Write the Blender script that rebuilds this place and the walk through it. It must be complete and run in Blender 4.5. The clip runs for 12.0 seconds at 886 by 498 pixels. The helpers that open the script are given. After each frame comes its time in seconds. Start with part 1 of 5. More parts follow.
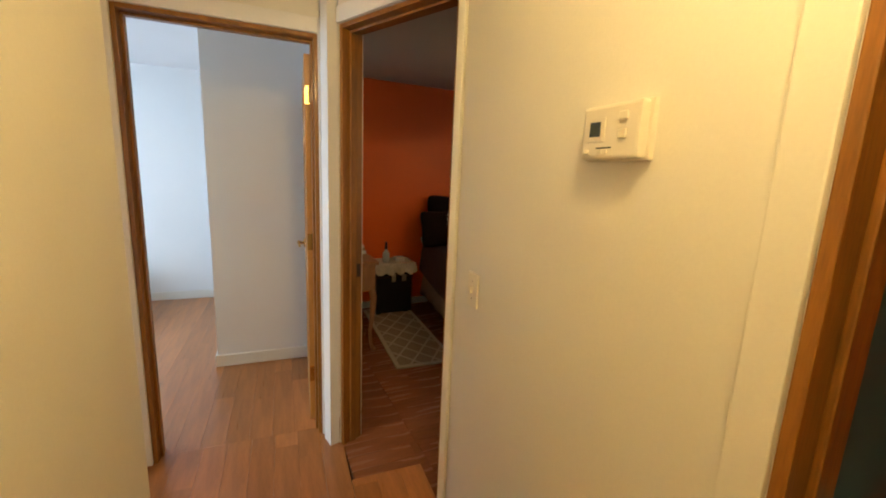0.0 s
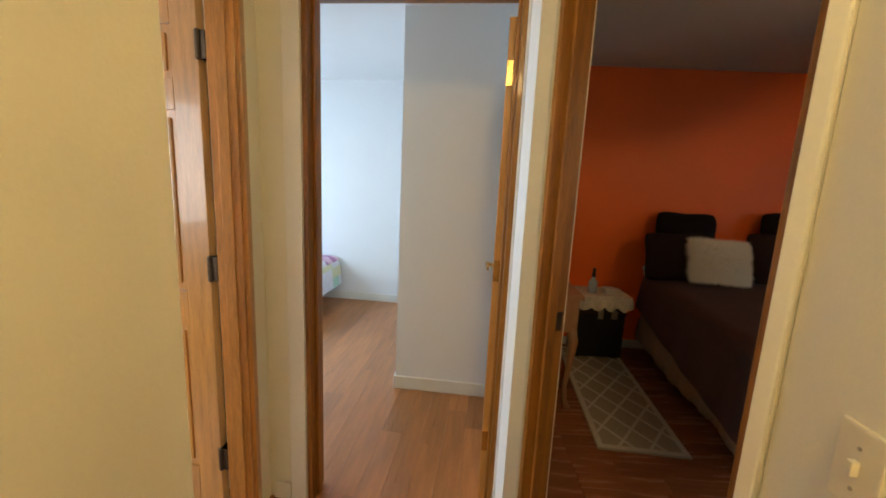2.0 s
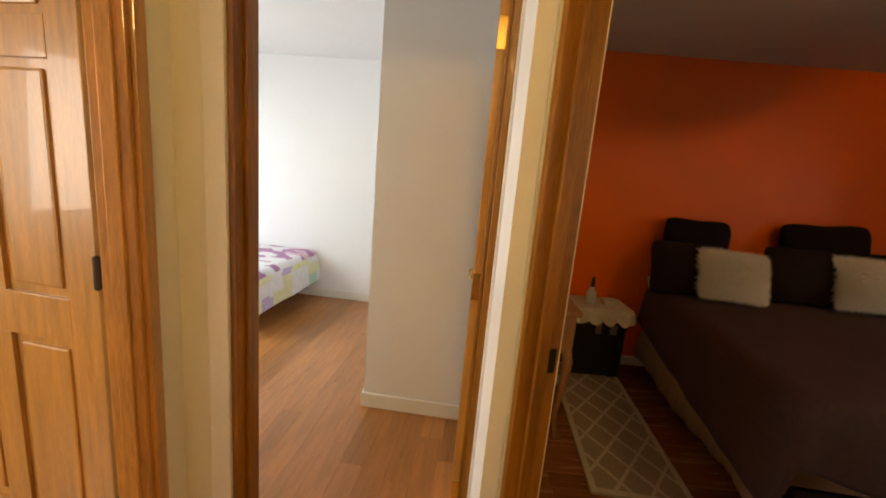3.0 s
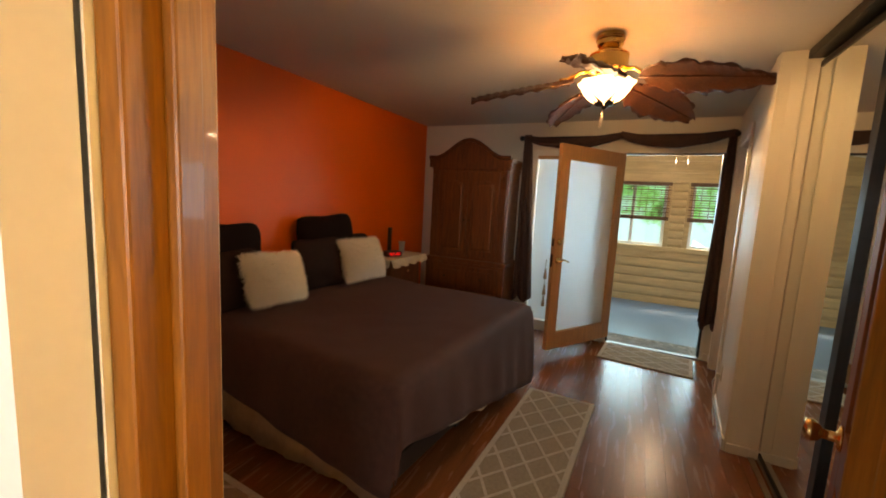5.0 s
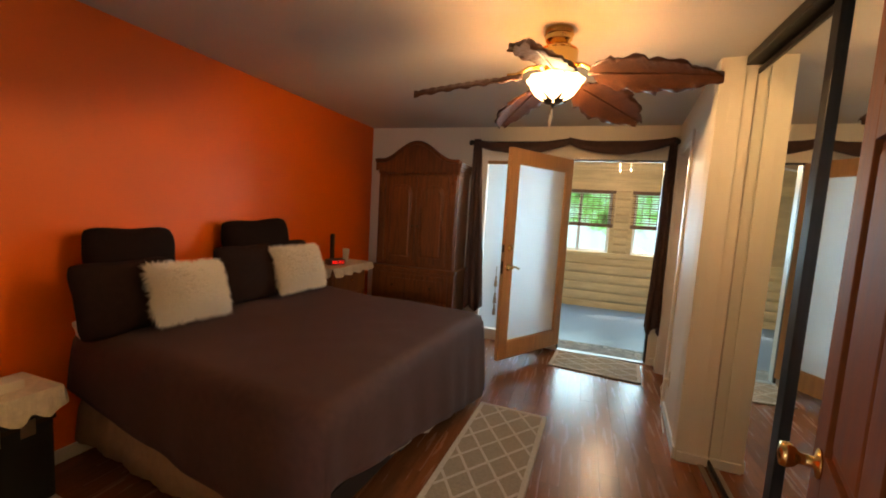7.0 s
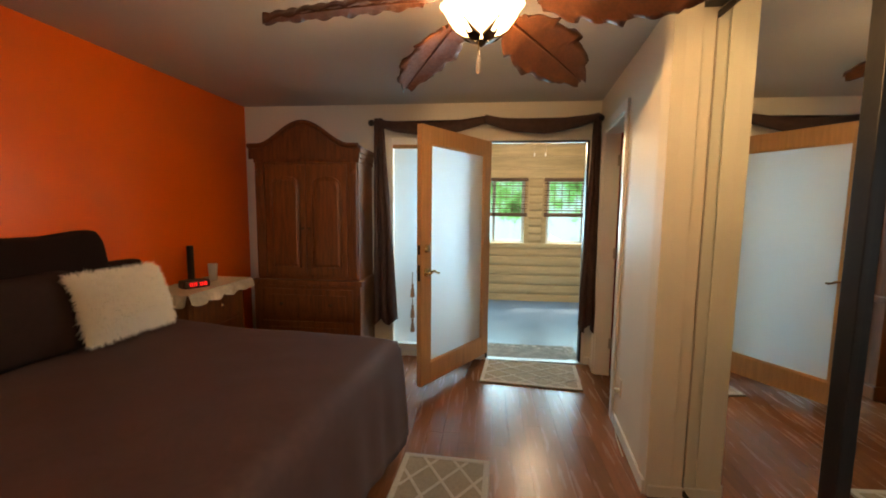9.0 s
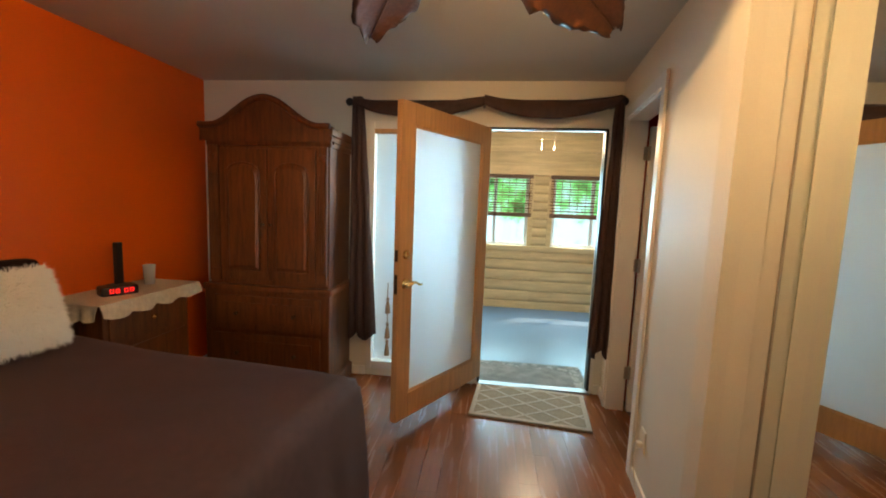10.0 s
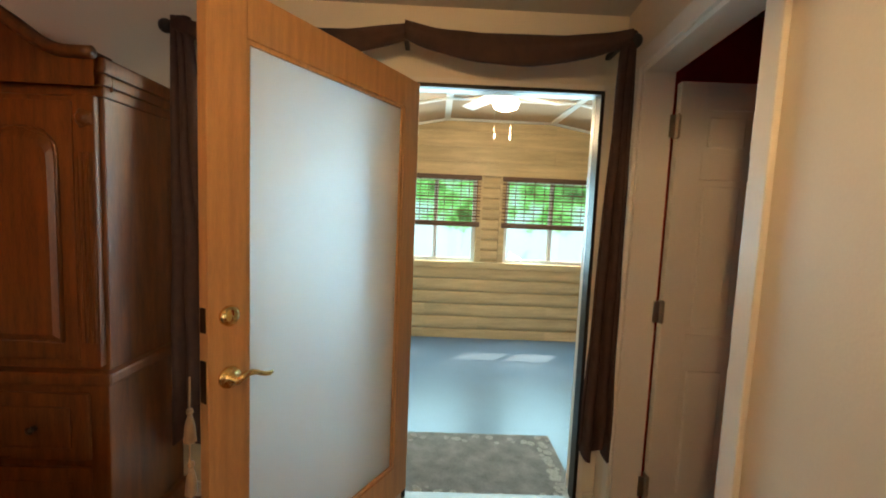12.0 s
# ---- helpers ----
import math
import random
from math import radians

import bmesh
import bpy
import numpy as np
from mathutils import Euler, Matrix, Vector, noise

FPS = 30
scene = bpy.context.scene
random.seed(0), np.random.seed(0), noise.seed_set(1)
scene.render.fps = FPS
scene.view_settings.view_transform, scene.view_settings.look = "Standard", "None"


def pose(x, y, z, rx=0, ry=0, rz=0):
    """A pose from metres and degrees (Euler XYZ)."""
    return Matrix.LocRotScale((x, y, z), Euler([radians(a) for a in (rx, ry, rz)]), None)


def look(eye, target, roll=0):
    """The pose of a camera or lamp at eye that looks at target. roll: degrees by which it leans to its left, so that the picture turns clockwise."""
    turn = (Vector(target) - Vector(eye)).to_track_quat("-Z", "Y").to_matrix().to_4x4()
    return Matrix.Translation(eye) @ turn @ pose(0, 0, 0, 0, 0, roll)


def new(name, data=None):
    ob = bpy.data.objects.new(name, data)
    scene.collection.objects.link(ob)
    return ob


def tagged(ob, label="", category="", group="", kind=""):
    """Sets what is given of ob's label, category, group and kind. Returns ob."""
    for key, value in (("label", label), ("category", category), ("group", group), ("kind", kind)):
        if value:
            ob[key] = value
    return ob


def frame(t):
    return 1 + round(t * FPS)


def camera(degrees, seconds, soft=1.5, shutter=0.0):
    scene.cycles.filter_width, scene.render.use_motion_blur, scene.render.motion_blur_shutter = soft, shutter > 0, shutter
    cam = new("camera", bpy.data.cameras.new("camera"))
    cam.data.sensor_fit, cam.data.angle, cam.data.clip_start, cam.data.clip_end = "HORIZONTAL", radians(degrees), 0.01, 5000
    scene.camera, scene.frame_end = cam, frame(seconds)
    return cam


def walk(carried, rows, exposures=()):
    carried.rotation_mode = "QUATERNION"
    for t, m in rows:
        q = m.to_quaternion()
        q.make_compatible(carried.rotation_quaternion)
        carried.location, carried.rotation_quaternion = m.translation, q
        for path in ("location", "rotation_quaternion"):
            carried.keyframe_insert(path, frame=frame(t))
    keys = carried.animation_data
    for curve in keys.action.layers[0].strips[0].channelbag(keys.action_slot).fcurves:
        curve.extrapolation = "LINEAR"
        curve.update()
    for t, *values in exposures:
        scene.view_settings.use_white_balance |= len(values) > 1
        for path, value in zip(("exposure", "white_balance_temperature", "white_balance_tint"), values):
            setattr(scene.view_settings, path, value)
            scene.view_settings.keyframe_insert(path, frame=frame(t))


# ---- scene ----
cam = camera(95.6, 12.0, soft=1.9)
PATH = [
    (0, (0.51, 1.143, 1.467), (1.38, 2.908, 1.11), 2.4),
    (0.5, (0.529, 1.22, 1.443), (0.981, 3.134, 1.081), 2.4),
    (1, (0.617, 1.35, 1.456), (0.702, 3.306, 1.049), 2.5),
    (1.5, (0.647, 1.553, 1.445), (0.6, 3.514, 1.054), 2.4),
    (2, (0.644, 1.792, 1.447), (0.578, 3.76, 1.099), 2.6),
    (2.5, (0.712, 1.99, 1.449), (0.486, 3.943, 1.082), 4.0),
    (3, (0.726, 2.148, 1.439), (0.68, 4.111, 1.063), 5.0),
    (3.5, (0.69, 2.342, 1.441), (1.288, 4.215, 1.076), 5.1),
    (3.7, (0.684, 2.398, 1.448), (1.555, 4.161, 1.08), 5.8),
    (5.3, (0.785, 2.839, 1.488), (2.644, 3.539, 1.259), 2.0),
    (5.5, (0.801, 2.856, 1.488), (2.68, 3.502, 1.266), 1.7),
    (6, (0.843, 2.829, 1.488), (2.718, 3.497, 1.295), 1.7),
    (6.5, (0.889, 2.822, 1.494), (2.762, 3.494, 1.294), 2.2),
    (7, (0.968, 2.808, 1.455), (2.852, 3.448, 1.261), 3.4),
    (7.5, (1.079, 2.892, 1.42), (3.032, 3.272, 1.221), 2.0),
    (7.7, (1.128, 2.92, 1.415), (3.098, 3.215, 1.229), 1.6),
    (8.5, (1.47, 2.955, 1.432), (3.453, 3.181, 1.231), 0.9),
    (9.5, (1.928, 2.977, 1.452), (3.907, 3.182, 1.248), 0.4),
    (10, (2.263, 2.916, 1.45), (4.238, 3.141, 1.233), 2.2),
    (10.5, (2.602, 2.899, 1.439), (4.591, 2.995, 1.255), 2.6),
    (11, (2.975, 2.889, 1.445), (4.968, 2.884, 1.278), 1.6),
    (11.5, (3.343, 2.843, 1.459), (5.337, 2.863, 1.308), 2.6),
    (12, (3.522, 2.836, 1.45), (5.514, 2.798, 1.282), 2.4),
]
EXPOSURES = [(0, 0.1, 6400, 8), (0.5, 0.0, 6150, 3), (1.5, 0.05, 6150, 3), (2.5, 0.1, 7000, 9), (3.0, 0.1, 8800, 14), (3.6, 0.2, 8900, 15), (5.3, 0.98, 8300, 20),
             (7.5, 1.22, 7900, 20), (9.4, 1.32, 7400, 13), (10.5, 1.50, 7000, 11), (12, 1.30, 7500, 11)]

walk(cam, [(t, look(eye, target, roll)) for t, eye, target, roll in PATH], EXPOSURES)

# ---- world and lights ----
world = bpy.data.worlds.new("sky")
scene.world = world
world.use_nodes = True
_sky = world.node_tree.nodes.new("ShaderNodeTexSky")
_sky.sky_type, _sky.sun_disc = "NISHITA", False
_sky.sun_elevation, _sky.sun_rotation = radians(50), radians(60)
_bg = world.node_tree.nodes["Background"]
_bg.inputs["Strength"].default_value = 0.12
world.node_tree.links.new(_sky.outputs["Color"], _bg.inputs["Color"])


def lamp(name, kind, m, energy, color, size=0.1, size_y=None):
    data = bpy.data.lights.new(name, kind)
    data.energy, data.color = energy, color
    if kind == "AREA":
        data.shape, data.size, data.size_y = "RECTANGLE", size, size_y or size
    elif kind == "SUN":
        data.angle = size
    else:
        data.shadow_soft_size = size
    ob = new(name, data)
    ob.matrix_world = m
    return ob


lamp("sun", "SUN", look((20, -8, 22), (8, 2, 0)), 3.0, (1.0, 0.93, 0.82), radians(0.6))
# daylight in the openings that face the sky
lamp("window_daylight", "AREA", look((-2.45, 4.9, 1.45), (0, 4.7, 0.5)), 60, (0.62, 0.80, 1.0), 1.4, 1.2)
lamp("window_daylight", "AREA", look((-2.5, 1.6, 1.45), (0, 2.2, 0.9)), 40, (0.95, 0.97, 1.0), 1.2, 1.1)
lamp("window_daylight", "AREA", look((8.62, 2.85, 1.4), (5, 2.7, 0.6)), 24, (0.40, 0.76, 1.0), 1.0, 1.0)
lamp("window_daylight", "AREA", look((8.62, 1.38, 1.4), (5, 1.8, 0.6)), 24, (0.40, 0.76, 1.0), 1.0, 1.0)
# lamps of the house
lamp("hall_lamp_light", "POINT", pose(0.80, 1.25, 2.24), 32, (1.0, 0.70, 0.30), 0.09)
lamp("fan_lamp_light", "POINT", pose(3.172, 3.0, 2.115), 20, (1.0, 0.63, 0.30), 0.05)
lamp("porch_fan_light", "POINT", pose(7.0, 2.29, 2.2), 18, (1.0, 0.80, 0.52), 0.07)


# ---- materials ----
def mat(name, color, rough=0.6, metal=0.0, var=0.12, scale=6.0, fine=60.0, bump=0.05, stretch=(1, 1, 1), color2=None, coat=0.0, island=0.0, spec=0.5):
    m = bpy.data.materials.new(name)
    m.use_nodes = True
    nt = m.node_tree
    b = nt.nodes["Principled BSDF"]
    b.inputs["Metallic"].default_value = metal
    b.inputs["Coat Weight"].default_value = coat
    b.inputs["Specular IOR Level"].default_value = spec
    tc = nt.nodes.new("ShaderNodeTexCoord")
    mp = nt.nodes.new("ShaderNodeMapping")
    mp.inputs["Scale"].default_value = stretch
    nt.links.new(tc.outputs["Object"], mp.inputs["Vector"])
    n1 = nt.nodes.new("ShaderNodeTexNoise")
    n1.inputs["Scale"].default_value, n1.inputs["Detail"].default_value = scale, 6
    n2 = nt.nodes.new("ShaderNodeTexNoise")
    n2.inputs["Scale"].default_value, n2.inputs["Detail"].default_value = fine, 4
    for n in (n1, n2):
        nt.links.new(mp.outputs[0], n.inputs["Vector"])
    ramp = nt.nodes.new("ShaderNodeValToRGB")
    c2 = color2 or tuple(max(0.0, c * (1 - 2 * var)) for c in color)
    ramp.color_ramp.elements[0].color = (*c2, 1)
    ramp.color_ramp.elements[1].color = (*color, 1)
    ramp.color_ramp.elements[0].position, ramp.color_ramp.elements[1].position = 0.3, 0.65
    mix = nt.nodes.new("ShaderNodeMath")
    mix.operation = "MULTIPLY_ADD"
    mix.inputs[1].default_value = 0.35
    sc = nt.nodes.new("ShaderNodeMath")
    sc.operation = "MULTIPLY"
    sc.inputs[1].default_value = 0.65
    nt.links.new(n1.outputs["Fac"], sc.inputs[0])
    nt.links.new(n2.outputs["Fac"], mix.inputs[0])
    nt.links.new(sc.outputs[0], mix.inputs[2])
    nt.links.new(mix.outputs[0], ramp.inputs[0])
    last = ramp.outputs[0]
    if island:
        info = nt.nodes.new("ShaderNodeObjectInfo")
        rng = nt.nodes.new("ShaderNodeMapRange")
        rng.inputs[3].default_value, rng.inputs[4].default_value = 1 - island, 1 + island * 0.6
        nt.links.new(info.outputs["Random"], rng.inputs[0])
        hsv = nt.nodes.new("ShaderNodeHueSaturation")
        nt.links.new(rng.outputs[0], hsv.inputs["Value"])
        nt.links.new(last, hsv.inputs["Color"])
        last = hsv.outputs[0]
    nt.links.new(last, b.inputs["Base Color"])
    rr = nt.nodes.new("ShaderNodeMapRange")
    rr.inputs[3].default_value, rr.inputs[4].default_value = max(0.02, rough - 0.08), min(1, rough + 0.08)
    nt.links.new(n1.outputs["Fac"], rr.inputs[0])
    nt.links.new(rr.outputs[0], b.inputs["Roughness"])
    if bump:
        bp = nt.nodes.new("ShaderNodeBump")
        bp.inputs["Strength"].default_value, bp.inputs["Distance"].default_value = bump, 0.01
        nt.links.new(n2.outputs["Fac"], bp.inputs["Height"])
        nt.links.new(bp.outputs[0], b.inputs["Normal"])
    return m


def glow(name, color, strength):
    m = bpy.data.materials.new(name)
    m.use_nodes = True
    b = m.node_tree.nodes["Principled BSDF"]
    b.inputs["Base Color"].default_value = (*color, 1)
    b.inputs["Emission Color"].default_value = (*color, 1)
    b.inputs["Emission Strength"].default_value = strength
    return m


M_WALL = mat("wall_paint", (0.80, 0.765, 0.655), 0.55, var=0.03, scale=2, fine=140, bump=0.06)
M_WHITE = mat("white_wall_paint", (0.82, 0.82, 0.82), 0.55, var=0.02, scale=2, fine=140, bump=0.05)
M_TRIM = mat("white_trim_paint", (0.82, 0.80, 0.74), 0.35, var=0.03, scale=5, fine=80, bump=0.03)
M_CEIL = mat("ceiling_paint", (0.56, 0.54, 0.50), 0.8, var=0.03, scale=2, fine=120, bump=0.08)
M_ORANGE = mat("orange_wall_paint", (0.90, 0.143, 0.006), 0.5, var=0.05, scale=2, fine=140, bump=0.06)
M_RED = mat("dark_red_paint", (0.50, 0.03, 0.015), 0.5, var=0.05, scale=2, fine=140)
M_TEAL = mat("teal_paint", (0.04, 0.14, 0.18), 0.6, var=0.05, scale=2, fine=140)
M_JAMB = mat("stained_pine_jamb", (0.33, 0.130, 0.015), 0.42, var=0.3, scale=5, fine=40, stretch=(5, 5, 0.5), bump=0.06, coat=0.08)
M_DOOR = mat("varnished_pine_door", (0.60, 0.285, 0.070), 0.34, var=0.22, scale=6, fine=60, stretch=(6, 6, 0.6), bump=0.04, coat=0.25)
M_DARKDOOR = mat("dark_varnished_door", (0.19, 0.052, 0.013), 0.55, spec=0.08, var=0.22, scale=6, fine=60, stretch=(6, 6, 0.6), bump=0.04, coat=0.05)
M_GDOOR = mat("clear_fir", (0.63, 0.34, 0.15), 0.35, var=0.15, scale=6, fine=70, stretch=(8, 8, 0.6), bump=0.04, coat=0.3)
M_OAK = mat("carved_oak", (0.19, 0.062, 0.015), 0.45, var=0.35, scale=6, fine=50, stretch=(6, 6, 0.7), bump=0.08, coat=0.08)
M_FLOOR = mat("laminate_plank", (0.52, 0.205, 0.062), 0.30, var=0.22, scale=3, fine=30, stretch=(9, 0.9, 1), bump=0.02, island=0.22)
M_PINE = mat("knotty_pine", (0.60, 0.42, 0.22), 0.45, var=0.18, scale=3, fine=30, stretch=(1, 0.7, 6), bump=0.05, island=0.12)
M_PORCH = mat("painted_porch_floor", (0.11, 0.165, 0.215), 0.36, var=0.12, scale=3, fine=60, bump=0.03)
M_SPREAD = mat("dark_brown_coverlet", (0.092, 0.050, 0.045), 0.72, spec=0.2, var=0.15, scale=30, fine=400, bump=0.35)
_sp = M_SPREAD.node_tree.nodes["Principled BSDF"]
_sp.inputs["Sheen Weight"].default_value, _sp.inputs["Sheen Roughness"].default_value = 0.10, 0.35
_sp.inputs["Sheen Tint"].default_value = (0.55, 0.42, 0.40, 1)
M_BLACK = mat("black_fabric", (0.016, 0.009, 0.008), 0.95, spec=0.1, var=0.1, scale=40, fine=300, bump=0.3)
M_FUR = mat("cream_fur", (0.95, 0.90, 0.82), 0.9, var=0.03, scale=30, fine=200, bump=0.4)
_nt = M_FUR.node_tree
_tr = _nt.nodes.new("ShaderNodeBsdfTranslucent")
_tr.inputs["Color"].default_value = (0.93, 0.88, 0.80, 1)
_mx = _nt.nodes.new("ShaderNodeMixShader")
_mx.inputs[0].default_value = 0.20
_nt.links.new(_nt.nodes["Principled BSDF"].outputs[0], _mx.inputs[1])
_nt.links.new(_tr.outputs[0], _mx.inputs[2])
_nt.links.new(_mx.outputs[0], _nt.nodes["Material Output"].inputs["Surface"])
M_BRASS = mat("polished_brass", (0.80, 0.55, 0.22), 0.2, metal=1.0, var=0.08, scale=20, fine=100, bump=0)
M_BRONZE = mat("dark_bronze", (0.10, 0.07, 0.045), 0.4, metal=1.0, var=0.15, scale=20, fine=100, bump=0)
M_STEEL = mat("satin_nickel", (0.55, 0.50, 0.42), 0.35, metal=1.0, var=0.08, scale=20, fine=100, bump=0)
M_DARKFRAME = mat("dark_bronze_frame", (0.03, 0.028, 0.026), 0.4, metal=0.6, var=0.1, scale=20, fine=80)
M_PLASTIC = mat("ivory_plastic", (0.80, 0.74, 0.60), 0.4, var=0.02, scale=10, fine=100, bump=0.01)
M_DARK = mat("black_plastic", (0.012, 0.012, 0.013), 0.35, var=0.1, scale=20, fine=100, bump=0.02)
M_MIRROR = mat("mirror_glass", (0.86, 0.90, 0.88), 0.02, metal=1.0, var=0.0, bump=0)
M_MIRROR.node_tree.nodes["Principled BSDF"].inputs["Roughness"].links[0].from_node.inputs[3].default_value = 0.004
M_MIRROR.node_tree.nodes["Principled BSDF"].inputs["Roughness"].links[0].from_node.inputs[4].default_value = 0.02
M_LACE = mat("cream_lace", (0.72, 0.66, 0.54), 0.9, var=0.12, scale=40, fine=200, bump=0.3)
M_RUG = mat("beige_rug_pile", (0.42, 0.35, 0.25), 0.95, var=0.14, scale=60, fine=400, bump=0.6)
M_RUGLINE = mat("cream_rug_pile", (0.68, 0.62, 0.52), 0.95, var=0.12, scale=60, fine=400, bump=0.6)


M_GAP = mat("dark_joint", (0.12, 0.045, 0.018), 0.6, var=0.2)
M_TANPANEL = mat("tan_ceiling_panel", (0.52, 0.34, 0.20), 0.6, var=0.1, scale=2, fine=40)
M_GRASS = mat("grass_ground", (0.09, 0.13, 0.04), 0.9, var=0.3, scale=1, fine=8)
M_JAMB2 = mat("honey_pine_jamb", (0.62, 0.28, 0.07), 0.34, var=0.28, scale=5, fine=40, stretch=(5, 5, 0.5), bump=0.05, coat=0.25)
M_ALU = mat("pale_metal", (0.38, 0.42, 0.43), 0.5, metal=0.6, var=0.08, scale=10, fine=90)
M_VINYL = mat("white_vinyl", (0.75, 0.80, 0.84), 0.35, var=0.03, scale=10, fine=90, bump=0)
M_CURTAIN = mat("dark_brown_sheer", (0.078, 0.041, 0.034), 0.85, var=0.2, scale=25, fine=250, bump=0.3)
M_LEAF = mat("carved_fan_leaf", (0.115, 0.040, 0.017), 0.45, var=0.3, scale=10, fine=80, bump=0.1, coat=0.06)
M_SKIRT = mat("beige_box_spring", (0.36, 0.24, 0.15), 0.9, var=0.12, scale=30, fine=250, bump=0.2)
M_VANITY = mat("pink_beige_wood", (0.45, 0.22, 0.10), 0.4, var=0.15, scale=6, fine=60, stretch=(5, 5, 1))
M_BAMBOO = mat("brown_bamboo", (0.16, 0.075, 0.04), 0.6, var=0.3, scale=10, fine=60, stretch=(1, 0.5, 6))
M_PRUG = mat("grey_patterned_rug", (0.27, 0.255, 0.235), 0.95, var=0.3, scale=9, fine=160, bump=0.4)
M_PRUG2 = mat("pale_rug_flowers", (0.40, 0.385, 0.345), 0.95, var=0.15, scale=30, fine=160, bump=0.4)
M_QUILT = [mat("quilt_" + n, c, 0.9, var=0.08, scale=20, fine=200, bump=0.25) for n, c in (("yellow", (0.75, 0.72, 0.45)), ("green", (0.45, 0.68, 0.55)), ("lilac", (0.55, 0.45, 0.68)), ("white", (0.78, 0.76, 0.78)), ("pink", (0.72, 0.50, 0.58)))]
M_PURPLE = mat("mauve_leaf_print", (0.46, 0.22, 0.38), 0.9, var=0.12, scale=20, fine=200, bump=0.2)
M_SCREEN = mat("grey_display", (0.045, 0.055, 0.035), 0.25, var=0.05, bump=0)
M_PAPER = mat("paper_white", (0.70, 0.66, 0.58), 0.8, var=0.06)
M_BOTTLE = mat("pale_plastic", (0.45, 0.52, 0.52), 0.2, var=0.05, bump=0)
M_REDLED = glow("red_digits", (1.0, 0.02, 0.02), 0.9)
M_BOWL = glow("lit_frosted_bowl", (1.0, 0.68, 0.36), 4.5)
M_DPILLOW = mat("dark_brown_pillow", (0.030, 0.017, 0.015), 0.9, spec=0.1, var=0.12, scale=40, fine=300, bump=0.3)
M_BOWL.node_tree.nodes["Principled BSDF"].inputs["Roughness"].default_value = 0.4
M_PORCHBOWL = glow("lit_white_globe", (1.0, 0.93, 0.82), 3.0)


def glass(name, color, rough, clear=1.0):
    m = bpy.data.materials.new(name)
    m.use_nodes = True
    b = m.node_tree.nodes["Principled BSDF"]
    b.inputs["Base Color"].default_value = (*color, 1)
    b.inputs["Roughness"].default_value = rough
    b.inputs["Transmission Weight"].default_value = clear
    b.inputs["IOR"].default_value = 1.45
    return m


M_FROST = glass("frosted_glass", (0.86, 0.92, 0.96), 0.75, 0.72)
M_GLASS = glass("clear_pane", (0.95, 0.98, 1.0), 0.0, 1.0)

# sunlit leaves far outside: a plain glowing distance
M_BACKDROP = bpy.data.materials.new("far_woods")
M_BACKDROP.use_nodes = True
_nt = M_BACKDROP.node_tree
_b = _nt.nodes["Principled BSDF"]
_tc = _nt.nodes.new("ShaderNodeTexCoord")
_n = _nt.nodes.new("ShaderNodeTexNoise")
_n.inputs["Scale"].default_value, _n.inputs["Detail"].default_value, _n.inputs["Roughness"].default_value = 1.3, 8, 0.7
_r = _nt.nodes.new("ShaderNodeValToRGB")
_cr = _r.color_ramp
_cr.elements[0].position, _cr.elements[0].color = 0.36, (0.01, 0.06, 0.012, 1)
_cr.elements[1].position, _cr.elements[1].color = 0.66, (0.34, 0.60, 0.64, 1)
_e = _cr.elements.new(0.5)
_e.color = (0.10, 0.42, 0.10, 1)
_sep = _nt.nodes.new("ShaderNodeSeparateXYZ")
# overexposed glare put into the colour: the woods pale towards their foot
_low_glare = _nt.nodes.new("ShaderNodeMapRange")
_low_glare.inputs[1].default_value, _low_glare.inputs[2].default_value, _low_glare.inputs[3].default_value, _low_glare.inputs[4].default_value = 1.35, 0.85, 0.0, 0.26
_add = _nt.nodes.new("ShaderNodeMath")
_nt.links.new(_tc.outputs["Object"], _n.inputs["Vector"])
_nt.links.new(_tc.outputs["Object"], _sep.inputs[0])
_nt.links.new(_sep.outputs["Z"], _low_glare.inputs[0])
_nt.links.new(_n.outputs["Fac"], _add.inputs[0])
_nt.links.new(_low_glare.outputs[0], _add.inputs[1])
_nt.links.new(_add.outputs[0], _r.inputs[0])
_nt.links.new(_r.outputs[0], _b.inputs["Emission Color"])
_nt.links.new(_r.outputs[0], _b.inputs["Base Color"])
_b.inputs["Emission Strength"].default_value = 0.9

M_FLOOR2 = mat("reddish_plank", (0.31, 0.115, 0.046), 0.26, var=0.2, scale=3, fine=30, stretch=(9, 0.9, 1), bump=0.008, island=0.18, spec=0.4)
M_PINE2 = mat("knotty_pine_board", (0.66, 0.48, 0.255), 0.45, var=0.18, scale=3, fine=30, stretch=(1, 0.6, 7), bump=0.05, island=0.12)

# ---- mesh helpers ----
def box(bm, x0, x1, y0, y1, z0, z1, bevel=0.0, m=None):
    r = bmesh.ops.create_cube(bm, size=1.0)
    vs = r["verts"]
    bmesh.ops.transform(bm, matrix=Matrix.LocRotScale(((x0 + x1) / 2, (y0 + y1) / 2, (z0 + z1) / 2), None, (abs(x1 - x0), abs(y1 - y0), abs(z1 - z0))), verts=vs)
    if bevel:
        es = list({e for v in vs for e in v.link_edges})
        r = bmesh.ops.bevel(bm, geom=es, offset=bevel, segments=2, affect="EDGES", profile=0.6)
        vs = list({v for f in r["faces"] for v in f.verts} | {v for v in vs if v.is_valid})
    if m is not None:
        bmesh.ops.transform(bm, matrix=m, verts=vs)
    return vs


